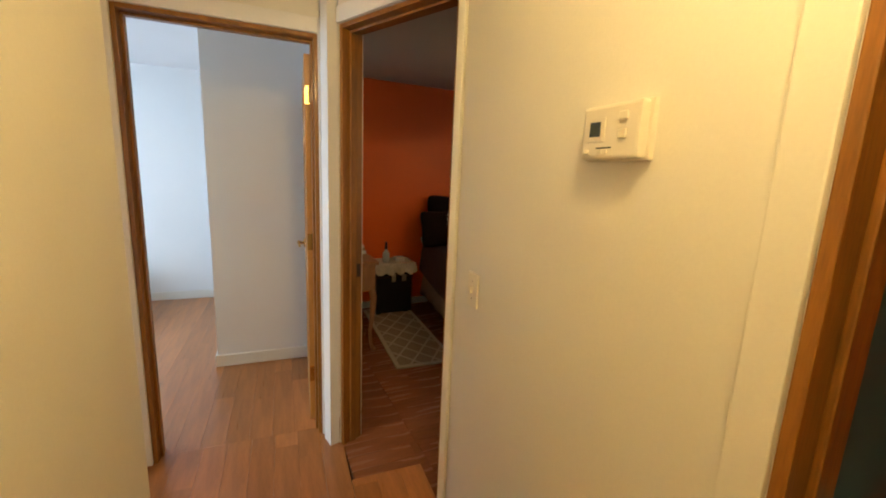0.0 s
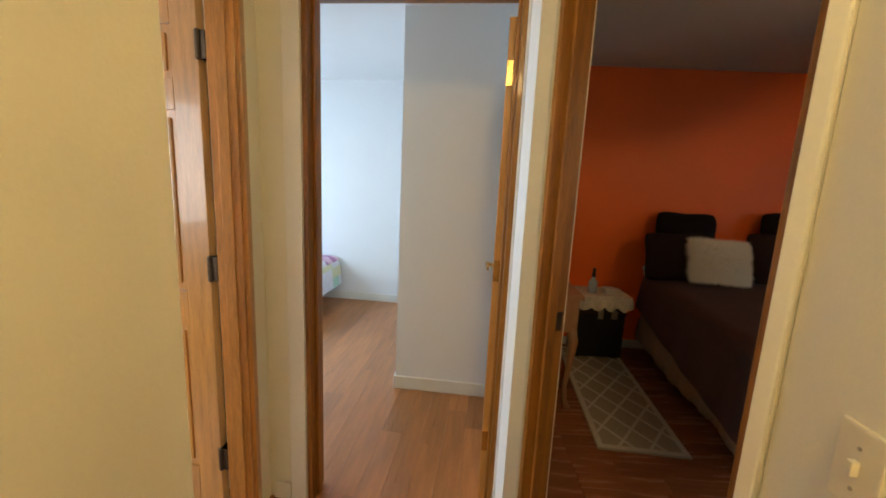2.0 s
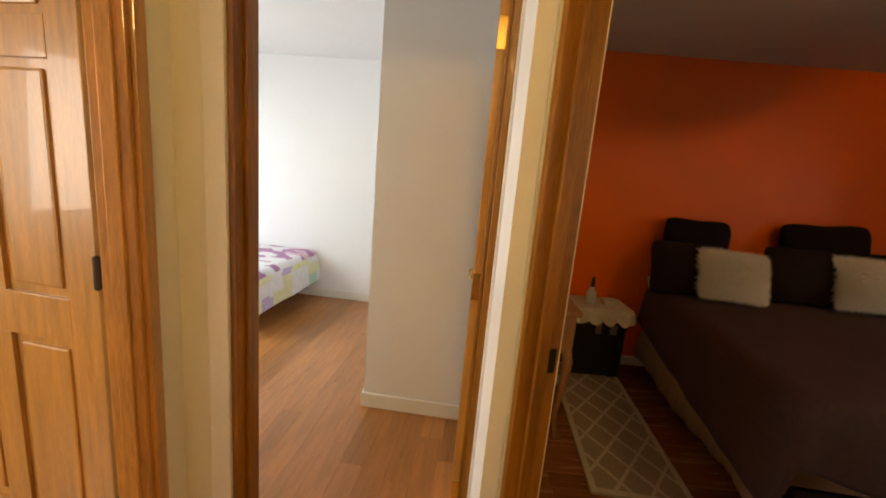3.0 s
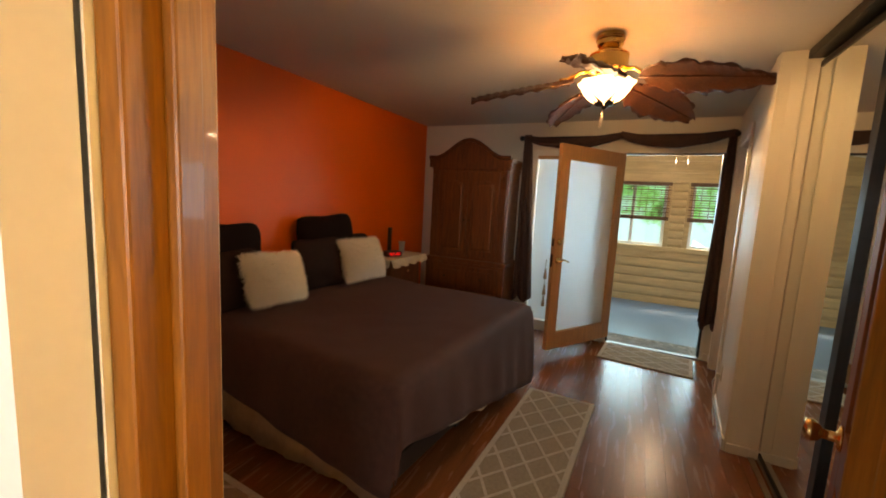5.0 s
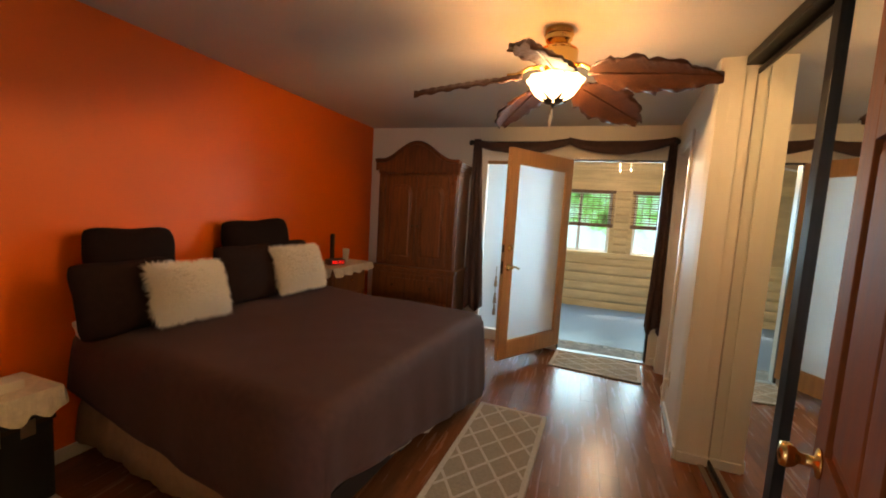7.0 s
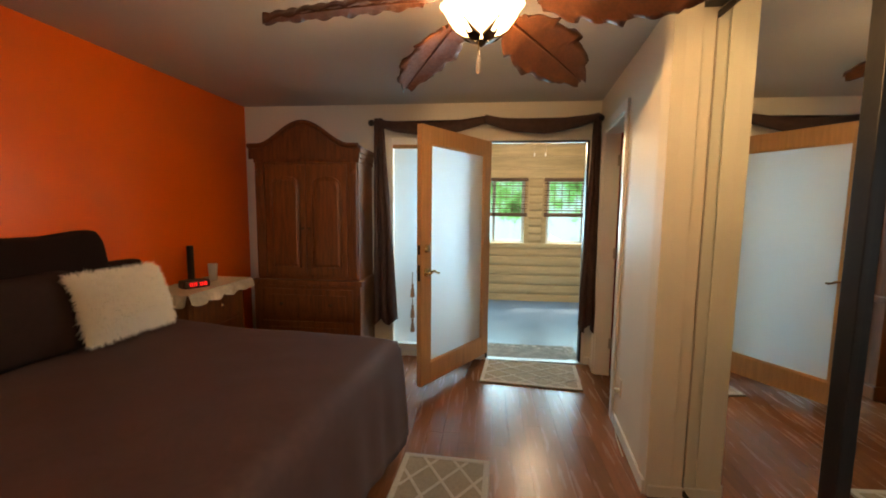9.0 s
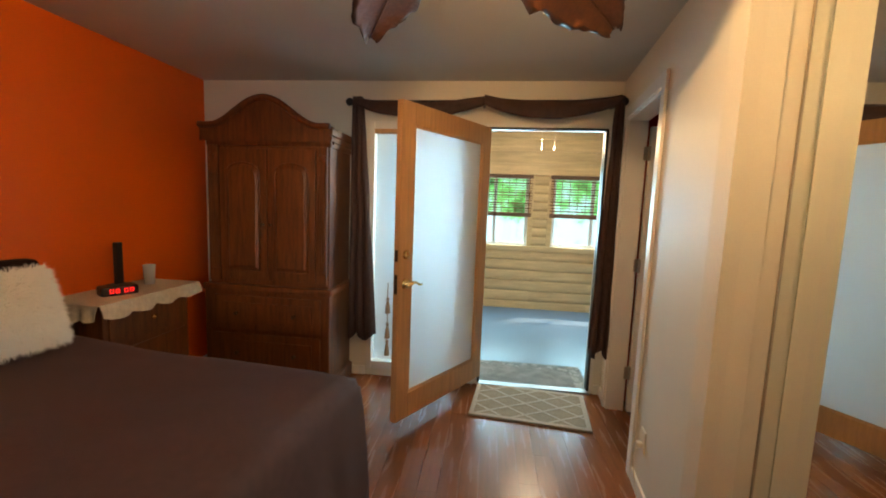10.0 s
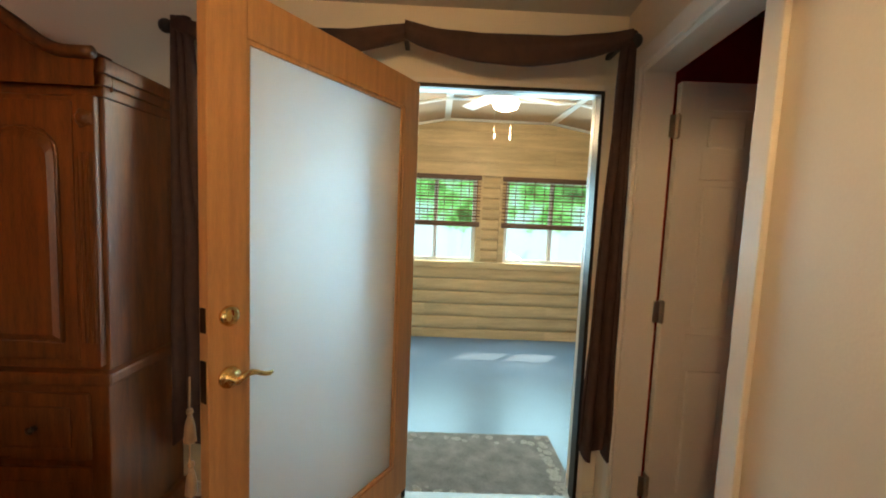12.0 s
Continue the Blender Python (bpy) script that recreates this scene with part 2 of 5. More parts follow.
def finish(name, bm, material, smooth=False):
    me = bpy.data.meshes.new(name)
    bmesh.ops.recalc_face_normals(bm, faces=bm.faces)
    bm.to_mesh(me)
    bm.free()
    me.materials.append(material)
    if smooth:
        for p in me.polygons:
            p.use_smooth = True
    return me


def part(name, bm, material, parent=None, label="", smooth=False):
    ob = new(name, finish(name, bm, material, smooth))
    if parent is not None:
        ob.parent = parent
    if label:
        ob["label"] = label
    return ob


def thing(name, m, label, category, group=""):
    ob = new(name)
    ob.empty_display_size = 0.1
    ob.matrix_basis = m
    return tagged(ob, label, category, group)


def bar(name, dims, material, parent=None, bevel=0.0, m=None, label=""):
    bm = bmesh.new()
    box(bm, *dims, bevel=bevel, m=m)
    return part(name, bm, material, parent, label)


def lathe(bm, profile, steps=24, m=None):
    rings = []
    for r, z in profile:
        rings.append([bm.verts.new((r * math.cos(2 * math.pi * i / steps), r * math.sin(2 * math.pi * i / steps), z)) for i in range(steps)])
    for a, b in zip(rings, rings[1:]):
        for i in range(steps):
            j = (i + 1) % steps
            bm.faces.new((a[i], a[j], b[j], b[i]))
    for ring in (rings[0], rings[-1]):
        if profile[rings.index(ring)][0] > 1e-5:
            bm.faces.new(ring)
    vs = [v for ring in rings for v in ring]
    if m is not None:
        bmesh.ops.transform(bm, matrix=m, verts=vs)
    return vs


def along(p0, p1):
    """A frame whose x runs from p0 to p1 on the floor, its y to the left of that."""
    d = Vector((p1[0] - p0[0], p1[1] - p0[1]))
    return pose(p0[0], p0[1], 0, 0, 0, math.degrees(math.atan2(d.y, d.x))), d.length


def wall(name, p0, p1, thick, z0, z1, material, label, openings=()):
    """A wall from p0 to p1, thick to its left; openings (s0, s1, z0, z1) go through it."""
    m, length = along(p0, p1)
    bm = bmesh.new()
    cuts = sorted({0.0, length, *(min(max(v, 0), length) for o in openings for v in o[:2])})
    for a, b in zip(cuts, cuts[1:]):
        mid, zs = (a + b) / 2, [(z0, z1)]
        for o in openings:
            if o[0] <= mid <= o[1]:
                zs = [(z0, o[2]), (o[3], z1)]
        for lo, hi in zs:
            if hi - lo > 1e-4 and b - a > 1e-4:
                box(bm, a, b, 0, thick, lo, hi, m=m)
    bmesh.ops.remove_doubles(bm, verts=bm.verts, dist=1e-5)
    ob = part(name, bm, material)
    return tagged(ob, label, "wall", kind="structure")


def slab(name, pts, z0, z1, material, label, category):
    bm = bmesh.new()
    lo = [bm.verts.new((x, y, z0)) for x, y in pts]
    hi = [bm.verts.new((x, y, z1)) for x, y in pts]
    bm.faces.new(lo[::-1])
    bm.faces.new(hi)
    for i in range(len(pts)):
        j = (i + 1) % len(pts)
        bm.faces.new((lo[i], lo[j], hi[j], hi[i]))
    return tagged(part(name, bm, material), label, category, kind="structure")


# ---- large structure ----
BED_Z, HALL_Z, WHITE_Z, TOP = 2.40, 2.42, 2.44, 2.62
HALL = pose(0, 3.35, 0, 0, 0, -4.5)


def hall(a, b):
    p = HALL @ Vector((a, b, 0))
    return (p.x, p.y)


slab("floor", [(-3.2, -1.3), (5.45, -1.3), (5.45, 6.6), (-3.2, 6.6)], -0.25, -0.011, M_GAP, "dark joints under the reddish wood plank floor", "floor")
slab("porch_floor", [(5.46, -1.2), (8.9, -1.2), (8.9, 6.2), (5.46, 6.2)], -0.3, -0.15, M_PORCH, "dark grey painted porch floor reflecting the windows", "floor")
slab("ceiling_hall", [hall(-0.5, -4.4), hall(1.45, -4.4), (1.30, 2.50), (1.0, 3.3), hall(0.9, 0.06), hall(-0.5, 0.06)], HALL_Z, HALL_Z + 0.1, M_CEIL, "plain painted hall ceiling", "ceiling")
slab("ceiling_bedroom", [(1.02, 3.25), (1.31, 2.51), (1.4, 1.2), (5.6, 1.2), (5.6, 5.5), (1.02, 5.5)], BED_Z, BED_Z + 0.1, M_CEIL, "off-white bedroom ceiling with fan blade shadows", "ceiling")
slab("ceiling_white_room", [hall(-2.9, 0.07), hall(0.94, 0.07), hall(0.98, 3.1), hall(-2.9, 3.1)], WHITE_Z, WHITE_Z + 0.1, M_WHITE, "white ceiling of the small bedroom", "ceiling")
slab("ceiling_side_room", [hall(-2.9, -2.9), hall(-0.51, -2.9), hall(-0.51, 0.05), hall(-2.9, 0.05)], 2.43, 2.53, M_WHITE, "white ceiling of the side room", "ceiling")

wall("wall_hall_left", hall(0.315, -4.3), hall(0.315, -0.977), 0.12, -0.02, TOP, M_WALL, "cream painted hall wall, plain and smooth")
LD0, LD1 = hall(0.19, -0.965), hall(-0.135, -0.10)
wall("wall_hall_left_angled", LD0, LD1, 0.08, -0.02, TOP, M_WALL, "angled cream hall wall with a wood-framed doorway", [(0.05, 0.85, -0.02, 2.06)])
wall("wall_hall_left_return", LD1, hall(-0.135, 0.0), 0.1, -0.02, TOP, M_WALL, "narrow cream wall between two doorways")
wall("wall_white_room_south", hall(-2.8, 0.0), hall(0.93, 0.0), 0.12, -0.02, TOP, M_WALL, "cream wall with the doorway to a white bedroom", [(2.84, 3.65, -0.02, 2.11)])
RD0, RD1 = hall(1.280, -0.79), (0.918, 3.150)
RDM, RDL = along(RD0, RD1)
wall("wall_hall_right_angled", RD0, RD1, -0.12, -0.02, TOP, M_WALL, "angled cream wall holding the bedroom doorway", [(0.03, RDL - 0.002, -0.02, 2.13)])
wall("wall_hall_right", hall(1.285, -4.3), hall(1.285, -0.79), -0.12, -0.02, TOP, M_WALL, "cream painted hall wall with thermostat and light switch", [(1.62, 2.42, -0.02, 2.06)])
wall("wall_hall_corner", hall(0.905, -0.045), hall(0.929, -0.1204), -0.05, -0.02, TOP, M_TRIM, "narrow white corner post between two doorways")
wall("wall_hall_south", hall(0.2, -4.3), hall(1.4, -4.3), -0.12, -0.02, TOP, M_WALL, "plain cream wall closing the hall")
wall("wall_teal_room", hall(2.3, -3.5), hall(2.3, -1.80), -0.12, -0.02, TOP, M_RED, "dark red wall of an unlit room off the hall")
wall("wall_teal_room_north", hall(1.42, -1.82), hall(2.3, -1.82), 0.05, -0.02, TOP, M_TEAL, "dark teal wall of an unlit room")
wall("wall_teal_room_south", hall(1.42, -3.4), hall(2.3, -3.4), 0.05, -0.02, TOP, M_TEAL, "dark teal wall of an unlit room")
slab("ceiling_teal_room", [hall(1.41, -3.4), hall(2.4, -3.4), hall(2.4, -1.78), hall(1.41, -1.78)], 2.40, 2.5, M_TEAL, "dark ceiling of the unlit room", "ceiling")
wall("wall_bedroom_west", (1.046, 3.186), (1.085, 5.32), 0.05, -0.02, TOP, M_WALL, "off-white bedroom wall beside the door")
wall("wall_bedroom_north", (1.0, 5.32), (5.6, 5.32), 0.12, -0.02, TOP, M_ORANGE, "deep orange accent wall behind the bed")
wall("wall_bedroom_east", (5.45, 1.0), (5.45, 5.32), -0.15, -0.02, TOP, M_WALL, "off-white wall with the porch door and sidelight", [(1.045, 1.985, -0.02, 2.085), (2.10, 2.88, 0.10, 2.06)])
RW0, RW1 = (3.70, 2.14), (5.45, 1.98)
RWM, RWL = along(RW0, RW1)
wall("wall_bedroom_south", RW0, RW1, -0.12, -0.02, TOP, M_WALL, "off-white bedroom wall with a doorway near the porch door", [(0.80, 1.545, -0.02, 2.09)])
wall("wall_closet_end", (3.695, 1.56), (3.695, 2.14), -0.10, -0.02, TOP, M_WALL, "white end wall of the mirrored closet")
wall("wall_closet_back", (1.4, 1.62), (3.8, 1.62), -0.08, -0.02, TOP, M_WALL, "plain closet back wall")
wall("wall_bedroom_southwest", (1.40, 1.56), (1.36, 2.49), 0.05, -0.02, TOP, M_WALL, "short off-white wall behind the bedroom door")
wall("wall_red_room", (4.0, 0.6), (5.6, 0.6), -0.1, -0.02, TOP, M_RED, "dark red wall of the room beyond the white door")
wall("wall_red_room_west", (4.3, 0.6), (4.3, 1.93), 0.1, -0.02, TOP, M_RED, "dark red side wall of the small room")
wall("wall_red_room_east", (5.40, 0.6), (5.40, 1.84), -0.04, -0.02, TOP, M_RED, "dark red wall behind the white door")
slab("ceiling_red_room", [(4.2, 0.5), (5.44, 0.5), (5.44, 1.85), (4.2, 1.96)], 2.40, 2.5, M_RED, "dark red ceiling of the small room", "ceiling")
wall("wall_white_room_north", hall(-2.9, 2.90), hall(1.0, 2.90), 0.12, -0.02, TOP, M_WHITE, "bright white wall of the small bedroom")
wall("wall_white_room_closet", hall(0.19, 1.035), hall(0.93, 1.035), 0.1, -0.02, TOP, M_WHITE, "white painted closet wall with a white baseboard")
wall("wall_white_room_closet_side", hall(0.19, 1.14), hall(0.19, 2.90), -0.1, -0.02, TOP, M_WHITE, "white side of the built-in closet")
wall("wall_white_room_east", hall(0.94, 0.12), hall(0.94, 2.0), -0.03, -0.02, TOP, M_WHITE, "white wall of the small bedroom behind its door")
wall("wall_west", hall(-2.75, -3.0), hall(-2.75, 3.1), 0.12, -0.02, TOP, M_WHITE, "white outer wall with windows", [(1.0, 2.2, 0.9, 2.0), (3.9, 5.3, 0.85, 2.05)])
wall("wall_side_room_south", hall(-2.75, -2.9), hall(0.22, -2.9), -0.1, -0.02, TOP, M_WHITE, "white wall of the side room")

# porch shell
PE = wall("wall_porch_east", (8.72, -1.1), (8.72, 6.1), -0.13, -0.3, 3.1, M_PINE, "knotty pine log-siding porch wall with two windows", [(1.84, 3.06, 0.86, 1.95), (3.43, 4.47, 0.86, 1.95)])
wall("wall_porch_south", (5.6, -1.1), (8.85, -1.1), -0.15, -0.3, 3.1, M_PINE, "knotty pine side wall of the porch")
wall("wall_porch_north", (5.6, 6.1), (8.85, 6.1), 0.15, -0.3, 3.1, M_PINE, "knotty pine side wall of the porch")
bm = bmesh.new()
_prof = [(-1.1, 2.20), (1.42, 2.66), (2.75, 2.66), (6.1, 2.0)]
for (y0, z0), (y1, z1) in zip(_prof, _prof[1:]):
    q = [bm.verts.new(v) for v in ((5.6, y0, z0), (8.8, y0, z0), (8.8, y1, z1), (5.6, y1, z1), (5.6, y0, z0 + 0.08), (8.8, y0, z0 + 0.08), (8.8, y1, z1 + 0.08), (5.6, y1, z1 + 0.08))]
    for f in ((0, 1, 2, 3), (7, 6, 5, 4), (0, 4, 5, 1), (1, 5, 6, 2), (2, 6, 7, 3), (3, 7, 4, 0)):
        bm.faces.new([q[k] for k in f])
PC = tagged(part("ceiling_porch", bm, M_TANPANEL), "tan panelled porch ceiling sloping at both sides", "ceiling", kind="structure")


def beam(bm, p, q, w, h):
    d = Vector(q) - Vector(p)
    m = Matrix.Translation(p) @ d.to_track_quat("X", "Z").to_matrix().to_4x4()
    box(bm, 0, d.length, -w / 2, w / 2, -h, 0, m=m)


bm = bmesh.new()
for y, z in _prof[1:3]:
    beam(bm, (5.65, y, z - 0.002), (8.68, y, z - 0.002), 0.07, 0.02)
for x in (8.66, 7.75, 6.85, 5.95):
    for (y0, z0), (y1, z1) in zip(_prof, _prof[1:]):
        beam(bm, (x, y0, z0 - 0.004), (x, y1, z1 - 0.004), 0.06, 0.018)
tagged(part("trim_porch_battens", bm, M_TRIM), "white battens across the tan porch ceiling", "trim", kind="structure")
# outdoors
slab("ground", [(-60, -60), (120, -60), (120, 60), (-60, 60)], -1.2, -0.9, M_GRASS, "grassy ground outside the house", "ground")
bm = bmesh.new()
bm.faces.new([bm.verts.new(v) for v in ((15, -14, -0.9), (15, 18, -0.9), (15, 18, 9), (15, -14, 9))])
tagged(part("backdrop", bm, M_BACKDROP), "glowing backdrop of sunlit green woods, its foot paled as glare", "backdrop", kind="structure")
slab("roof", [(-3.3, -1.6), (8.95, -1.6), (8.95, 6.9), (-3.3, 6.9)], 3.12, 3.2, M_CEIL, "plain roof deck closing the house", "roof")


def strip(name, boxes, material, label, category, m=None, bevel=0.004):
    """A run of trim made of straight pieces."""
    bm = bmesh.new()
    for b in boxes:
        box(bm, *b, bevel=bevel)
    if m is not None:
        bmesh.ops.transform(bm, matrix=m, verts=bm.verts)
    return tagged(part(name, bm, material), label, category, kind="structure")


def jamb(name, m, s0, s1, y0, y1, top, material, label, stop=True):
    """A wooden door lining in a wall's frame: from s0 to s1, y0 to y1 deep."""
    t = 0.02
    bs = [(s0, s0 + t, y0, y1, -0.005, top), (s1 - t, s1, y0, y1, -0.005, top), (s0 + t, s1 - t, y0, y1, top - t, top)]
    if stop:
        c = (y0 + y1) / 2
        bs += [(s0 + t, s0 + t + 0.012, c - 0.018, c + 0.018, 0, top - t), (s1 - t - 0.012, s1 - t, c - 0.018, c + 0.018, 0, top - t), (s0 + t, s1 - t, c - 0.018, c + 0.018, top - t - 0.012, top - t)]
    return strip(name, bs, material, label, "door frame", m, 0.003)


# white bedroom doorway, in the hall's frame shifted to the wall's start
WDM = HALL
jamb("trim_white_room_jamb", WDM, 0.04, 0.85, -0.004, 0.124, 2.11, M_JAMB, "stained pine door lining of the white room")
strip("trim_white_room_casing", [(-0.03, 0.04, -0.018, -0.001, -0.01, 2.18), (0.85, 0.905, -0.018, -0.001, -0.01, 2.18), (0.04, 0.85, -0.018, -0.001, 2.11, 2.18)], M_TRIM, "cream painted casing round the white room doorway", "door frame", WDM)
# bedroom doorway
jamb("trim_bedroom_jamb", RDM, 0.03, RDL - 0.003, -0.124, -0.006, 2.13, M_JAMB, "dark stained pine door lining of the bedroom")
strip("trim_bedroom_casing", [(0.0, 0.03, 0.0, 0.012, -0.01, 2.20), (0.03, RDL, 0.001, 0.012, 2.13, 2.20)], M_TRIM, "white casing over the bedroom doorway", "door frame", RDM)
strip("trim_bedroom_casing_inner", [(RDL - 0.012, RDL + 0.014, -0.136, -0.1255, 0, 2.19), (0.0, RDL - 0.012, -0.136, -0.1255, 2.12, 2.19)], M_TRIM, "cream casing on the bedroom side of the doorway", "door frame", RDM, 0.002)
# side room doorway
LDM, LDL = along(LD0, LD1)
jamb("trim_side_room_jamb", LDM, 0.05, 0.85, -0.003, 0.083, 2.06, M_JAMB2, "honey stained pine door lining of the side room")
strip("trim_side_room_casing", [(0.85, 0.915, -0.017, -0.001, 0, 2.12), (0.05, 0.85, -0.017, -0.001, 2.06, 2.12)], M_JAMB2, "honey stained pine casing of the side room doorway", "door frame", LDM)
# unlit room doorway
HRM, HRL = along(hall(1.285, -4.3), hall(1.285, -0.79))
jamb("trim_teal_room_jamb", HRM, 1.62, 2.42, -0.124, 0.003, 2.06, M_JAMB, "stained pine door lining of the unlit room")
strip("trim_teal_room_casing", [(1.56, 1.62, 0.001, 0.014, 0, 2.12), (2.42, 2.48, 0.001, 0.014, 0, 2.12), (1.62, 2.42, 0.001, 0.014, 2.06, 2.12)], M_WALL, "cream casing round the unlit room's doorway", "door frame", HRM)
# red room doorway
strip("trim_red_room_casing", [(0.735, 0.80, 0.001, 0.018, 0, 2.16), (1.545, 1.605, 0.001, 0.018, 0, 2.16), (0.80, 1.545, 0.001, 0.018, 2.09, 2.16)], M_TRIM, "white painted casing of the small room's doorway", "door frame", RWM)
strip("trim_red_room_jamb", [(0.80, 0.818, -0.124, 0.002, -0.005, 2.09), (1.527, 1.545, -0.124, 0.002, -0.005, 2.09), (0.818, 1.527, -0.124, 0.002, 2.072, 2.09)], M_TRIM, "white painted door lining of the small room", "door frame", RWM, 0.002)
# porch doorway: frame with dark weatherstrip
EASTM, _ = along((5.45, 1.0), (5.45, 5.32))
strip("trim_porch_door_frame", [(1.045, 1.07, -0.152, 0.003, -0.005, 2.085), (1.96, 1.985, -0.152, 0.003, -0.005, 2.085), (1.07, 1.96, -0.152, 0.003, 2.06, 2.085)], M_TRIM, "cream painted porch door frame", "door frame", EASTM, 0.002)
strip("trim_porch_door_seal", [(1.07, 1.088, -0.065, 0.0045, 0.02, 2.06), (1.942, 1.96, -0.028, 0.0045, 0.02, 2.06), (1.088, 1.942, -0.028, 0.0045, 2.042, 2.06)], M_DARKFRAME, "dark weatherstrip round the porch doorway", "door frame", EASTM, 0.001)
strip("trim_porch_threshold", [(1.07, 1.96, -0.045, 0.03, -0.16, 0.016)], M_ALU, "pale metal threshold of the porch door", "threshold", EASTM)
strip("trim_sidelight_frame", [(2.075, 2.125, -0.10, 0.012, 0.06, 2.09), (2.855, 2.90, -0.10, 0.012, 0.06, 2.09), (2.125, 2.855, -0.10, 0.012, 0.06, 0.125), (2.125, 2.855, -0.10, 0.012, 2.03, 2.09)], M_TRIM, "white frame round the porch sidelight", "window frame", EASTM)
strip("trim_sidelight_head", [(2.125, 2.855, -0.02, 0.016, 1.995, 2.03)], M_GDOOR, "wooden head strip above the sidelight", "trim", EASTM, 0.002)
bm = bmesh.new()
box(bm, 2.125, 2.855, -0.06, -0.052, 0.125, 2.03, m=EASTM)
_w = tagged(part("window_1", bm, M_FROST), "tall frosted sidelight pane beside the porch door", "window", kind="structure")
_w.visible_shadow = False

# baseboards
strip("baseboard_white_room", [(0.177, 0.93, 1.020, 1.034, 0, 0.09), (0.175, 0.189, 1.034, 2.885, 0, 0.09), (-2.7, 0.175, 2.885, 2.899, 0, 0.09), (-0.105, -0.035, -0.013, -0.001, 0, 0.08)], M_TRIM, "white baseboards of the small bedroom", "baseboard", HALL)
strip("baseboard_side_room", [(-2.7, -1.0, -0.014, -0.001, 0, 0.085)], M_TRIM, "white baseboard of the side room", "baseboard", HALL)
strip("baseboard_bedroom", [(0.0, 0.73, 0.001, 0.014, 0, 0.075), (1.61, 1.745, 0.001, 0.014, 0, 0.075)], M_TRIM, "white baseboard of the bedroom", "baseboard", RWM)
strip("baseboard_bedroom_east", [(0.99, 1.04, 0.001, 0.014, 0, 0.075), (1.99, 2.07, 0.001, 0.014, 0, 0.075), (2.91, 4.3, 0.001, 0.014, 0, 0.075)], M_TRIM, "white baseboard along the porch wall", "baseboard", EASTM)
strip("baseboard_bedroom_north", [(1.1, 5.44, 5.305, 5.319, 0, 0.075)], M_TRIM, "white baseboard below the orange wall", "baseboard")
strip("baseboard_closet_end", [(3.681, 3.694, 1.96, 2.13, 0, 0.06)], M_TRIM, "white baseboard of the closet end wall", "baseboard")

# ---- doors ----
def tube(bm, pts, r, steps=8):
    """A round bar along points."""
    rings, up = [], Vector((0, 0, 1))
    pts = [Vector(p) for p in pts]
    for i, p in enumerate(pts):
        d = (pts[min(i + 1, len(pts) - 1)] - pts[max(i - 1, 0)]).normalized()
        a = d.cross(up if abs(d.z) < 0.9 else Vector((1, 0, 0))).normalized()
        b = d.cross(a)
        rr = r[i] if isinstance(r, (list, tuple)) else r
        rings.append([bm.verts.new(p + rr * (math.cos(2 * math.pi * k / steps) * a + math.sin(2 * math.pi * k / steps) * b)) for k in range(steps)])
    for p, q in zip(rings, rings[1:]):
        for k in range(steps):
            bm.faces.new((p[k], p[(k + 1) % steps], q[(k + 1) % steps], q[k]))
    bm.faces.new(rings[0])
    bm.faces.new(rings[-1])


def lever(parent, x, z, y, side, reach, material=None):
    """A lever handle on a door face at (x, y, z); side: which way y points, reach: lever's length with sign."""
    material = material or M_BRASS
    m = pose(x, y, z, -90 * side)
    bm = bmesh.new()
    lathe(bm, [(0.033, 0), (0.033, 0.004), (0.028, 0.009), (0.012, 0.012), (0.011, 0.045), (0.0, 0.047)], 20, m)
    h = part("handle_rosette", bm, material, parent, "polished brass rosette", True)
    bm = bmesh.new()
    s = 1 if reach > 0 else -1
    L = abs(reach)
    tube(bm, [(x + s * L * u, y + side * (0.045 - 0.008 * u), z + 0.012 * math.sin(u * 5.2)) for u in [k / 8 for k in range(9)]], [0.010, 0.011, 0.010, 0.009, 0.008, 0.0075, 0.0075, 0.008, 0.006])
    part("lever", bm, material, parent, "curved brass lever", True)


def hinge(parent, x, y, z, material, knuckle, h=0.09):
    bm = bmesh.new()
    lathe(bm, [(0.0, -h / 2 - 0.006), (0.005, -h / 2 - 0.004), (0.009, -h / 2), (0.009, h / 2), (0.005, h / 2 + 0.004), (0.0, h / 2 + 0.006)], 10, pose(x - 0.006, knuckle, z))
    box(bm, x - 0.004, x + 0.001, y - 0.0165, y + 0.0165, z - h / 2, z + h / 2)
    part("hinge", bm, material, parent, "small metal butt hinge")


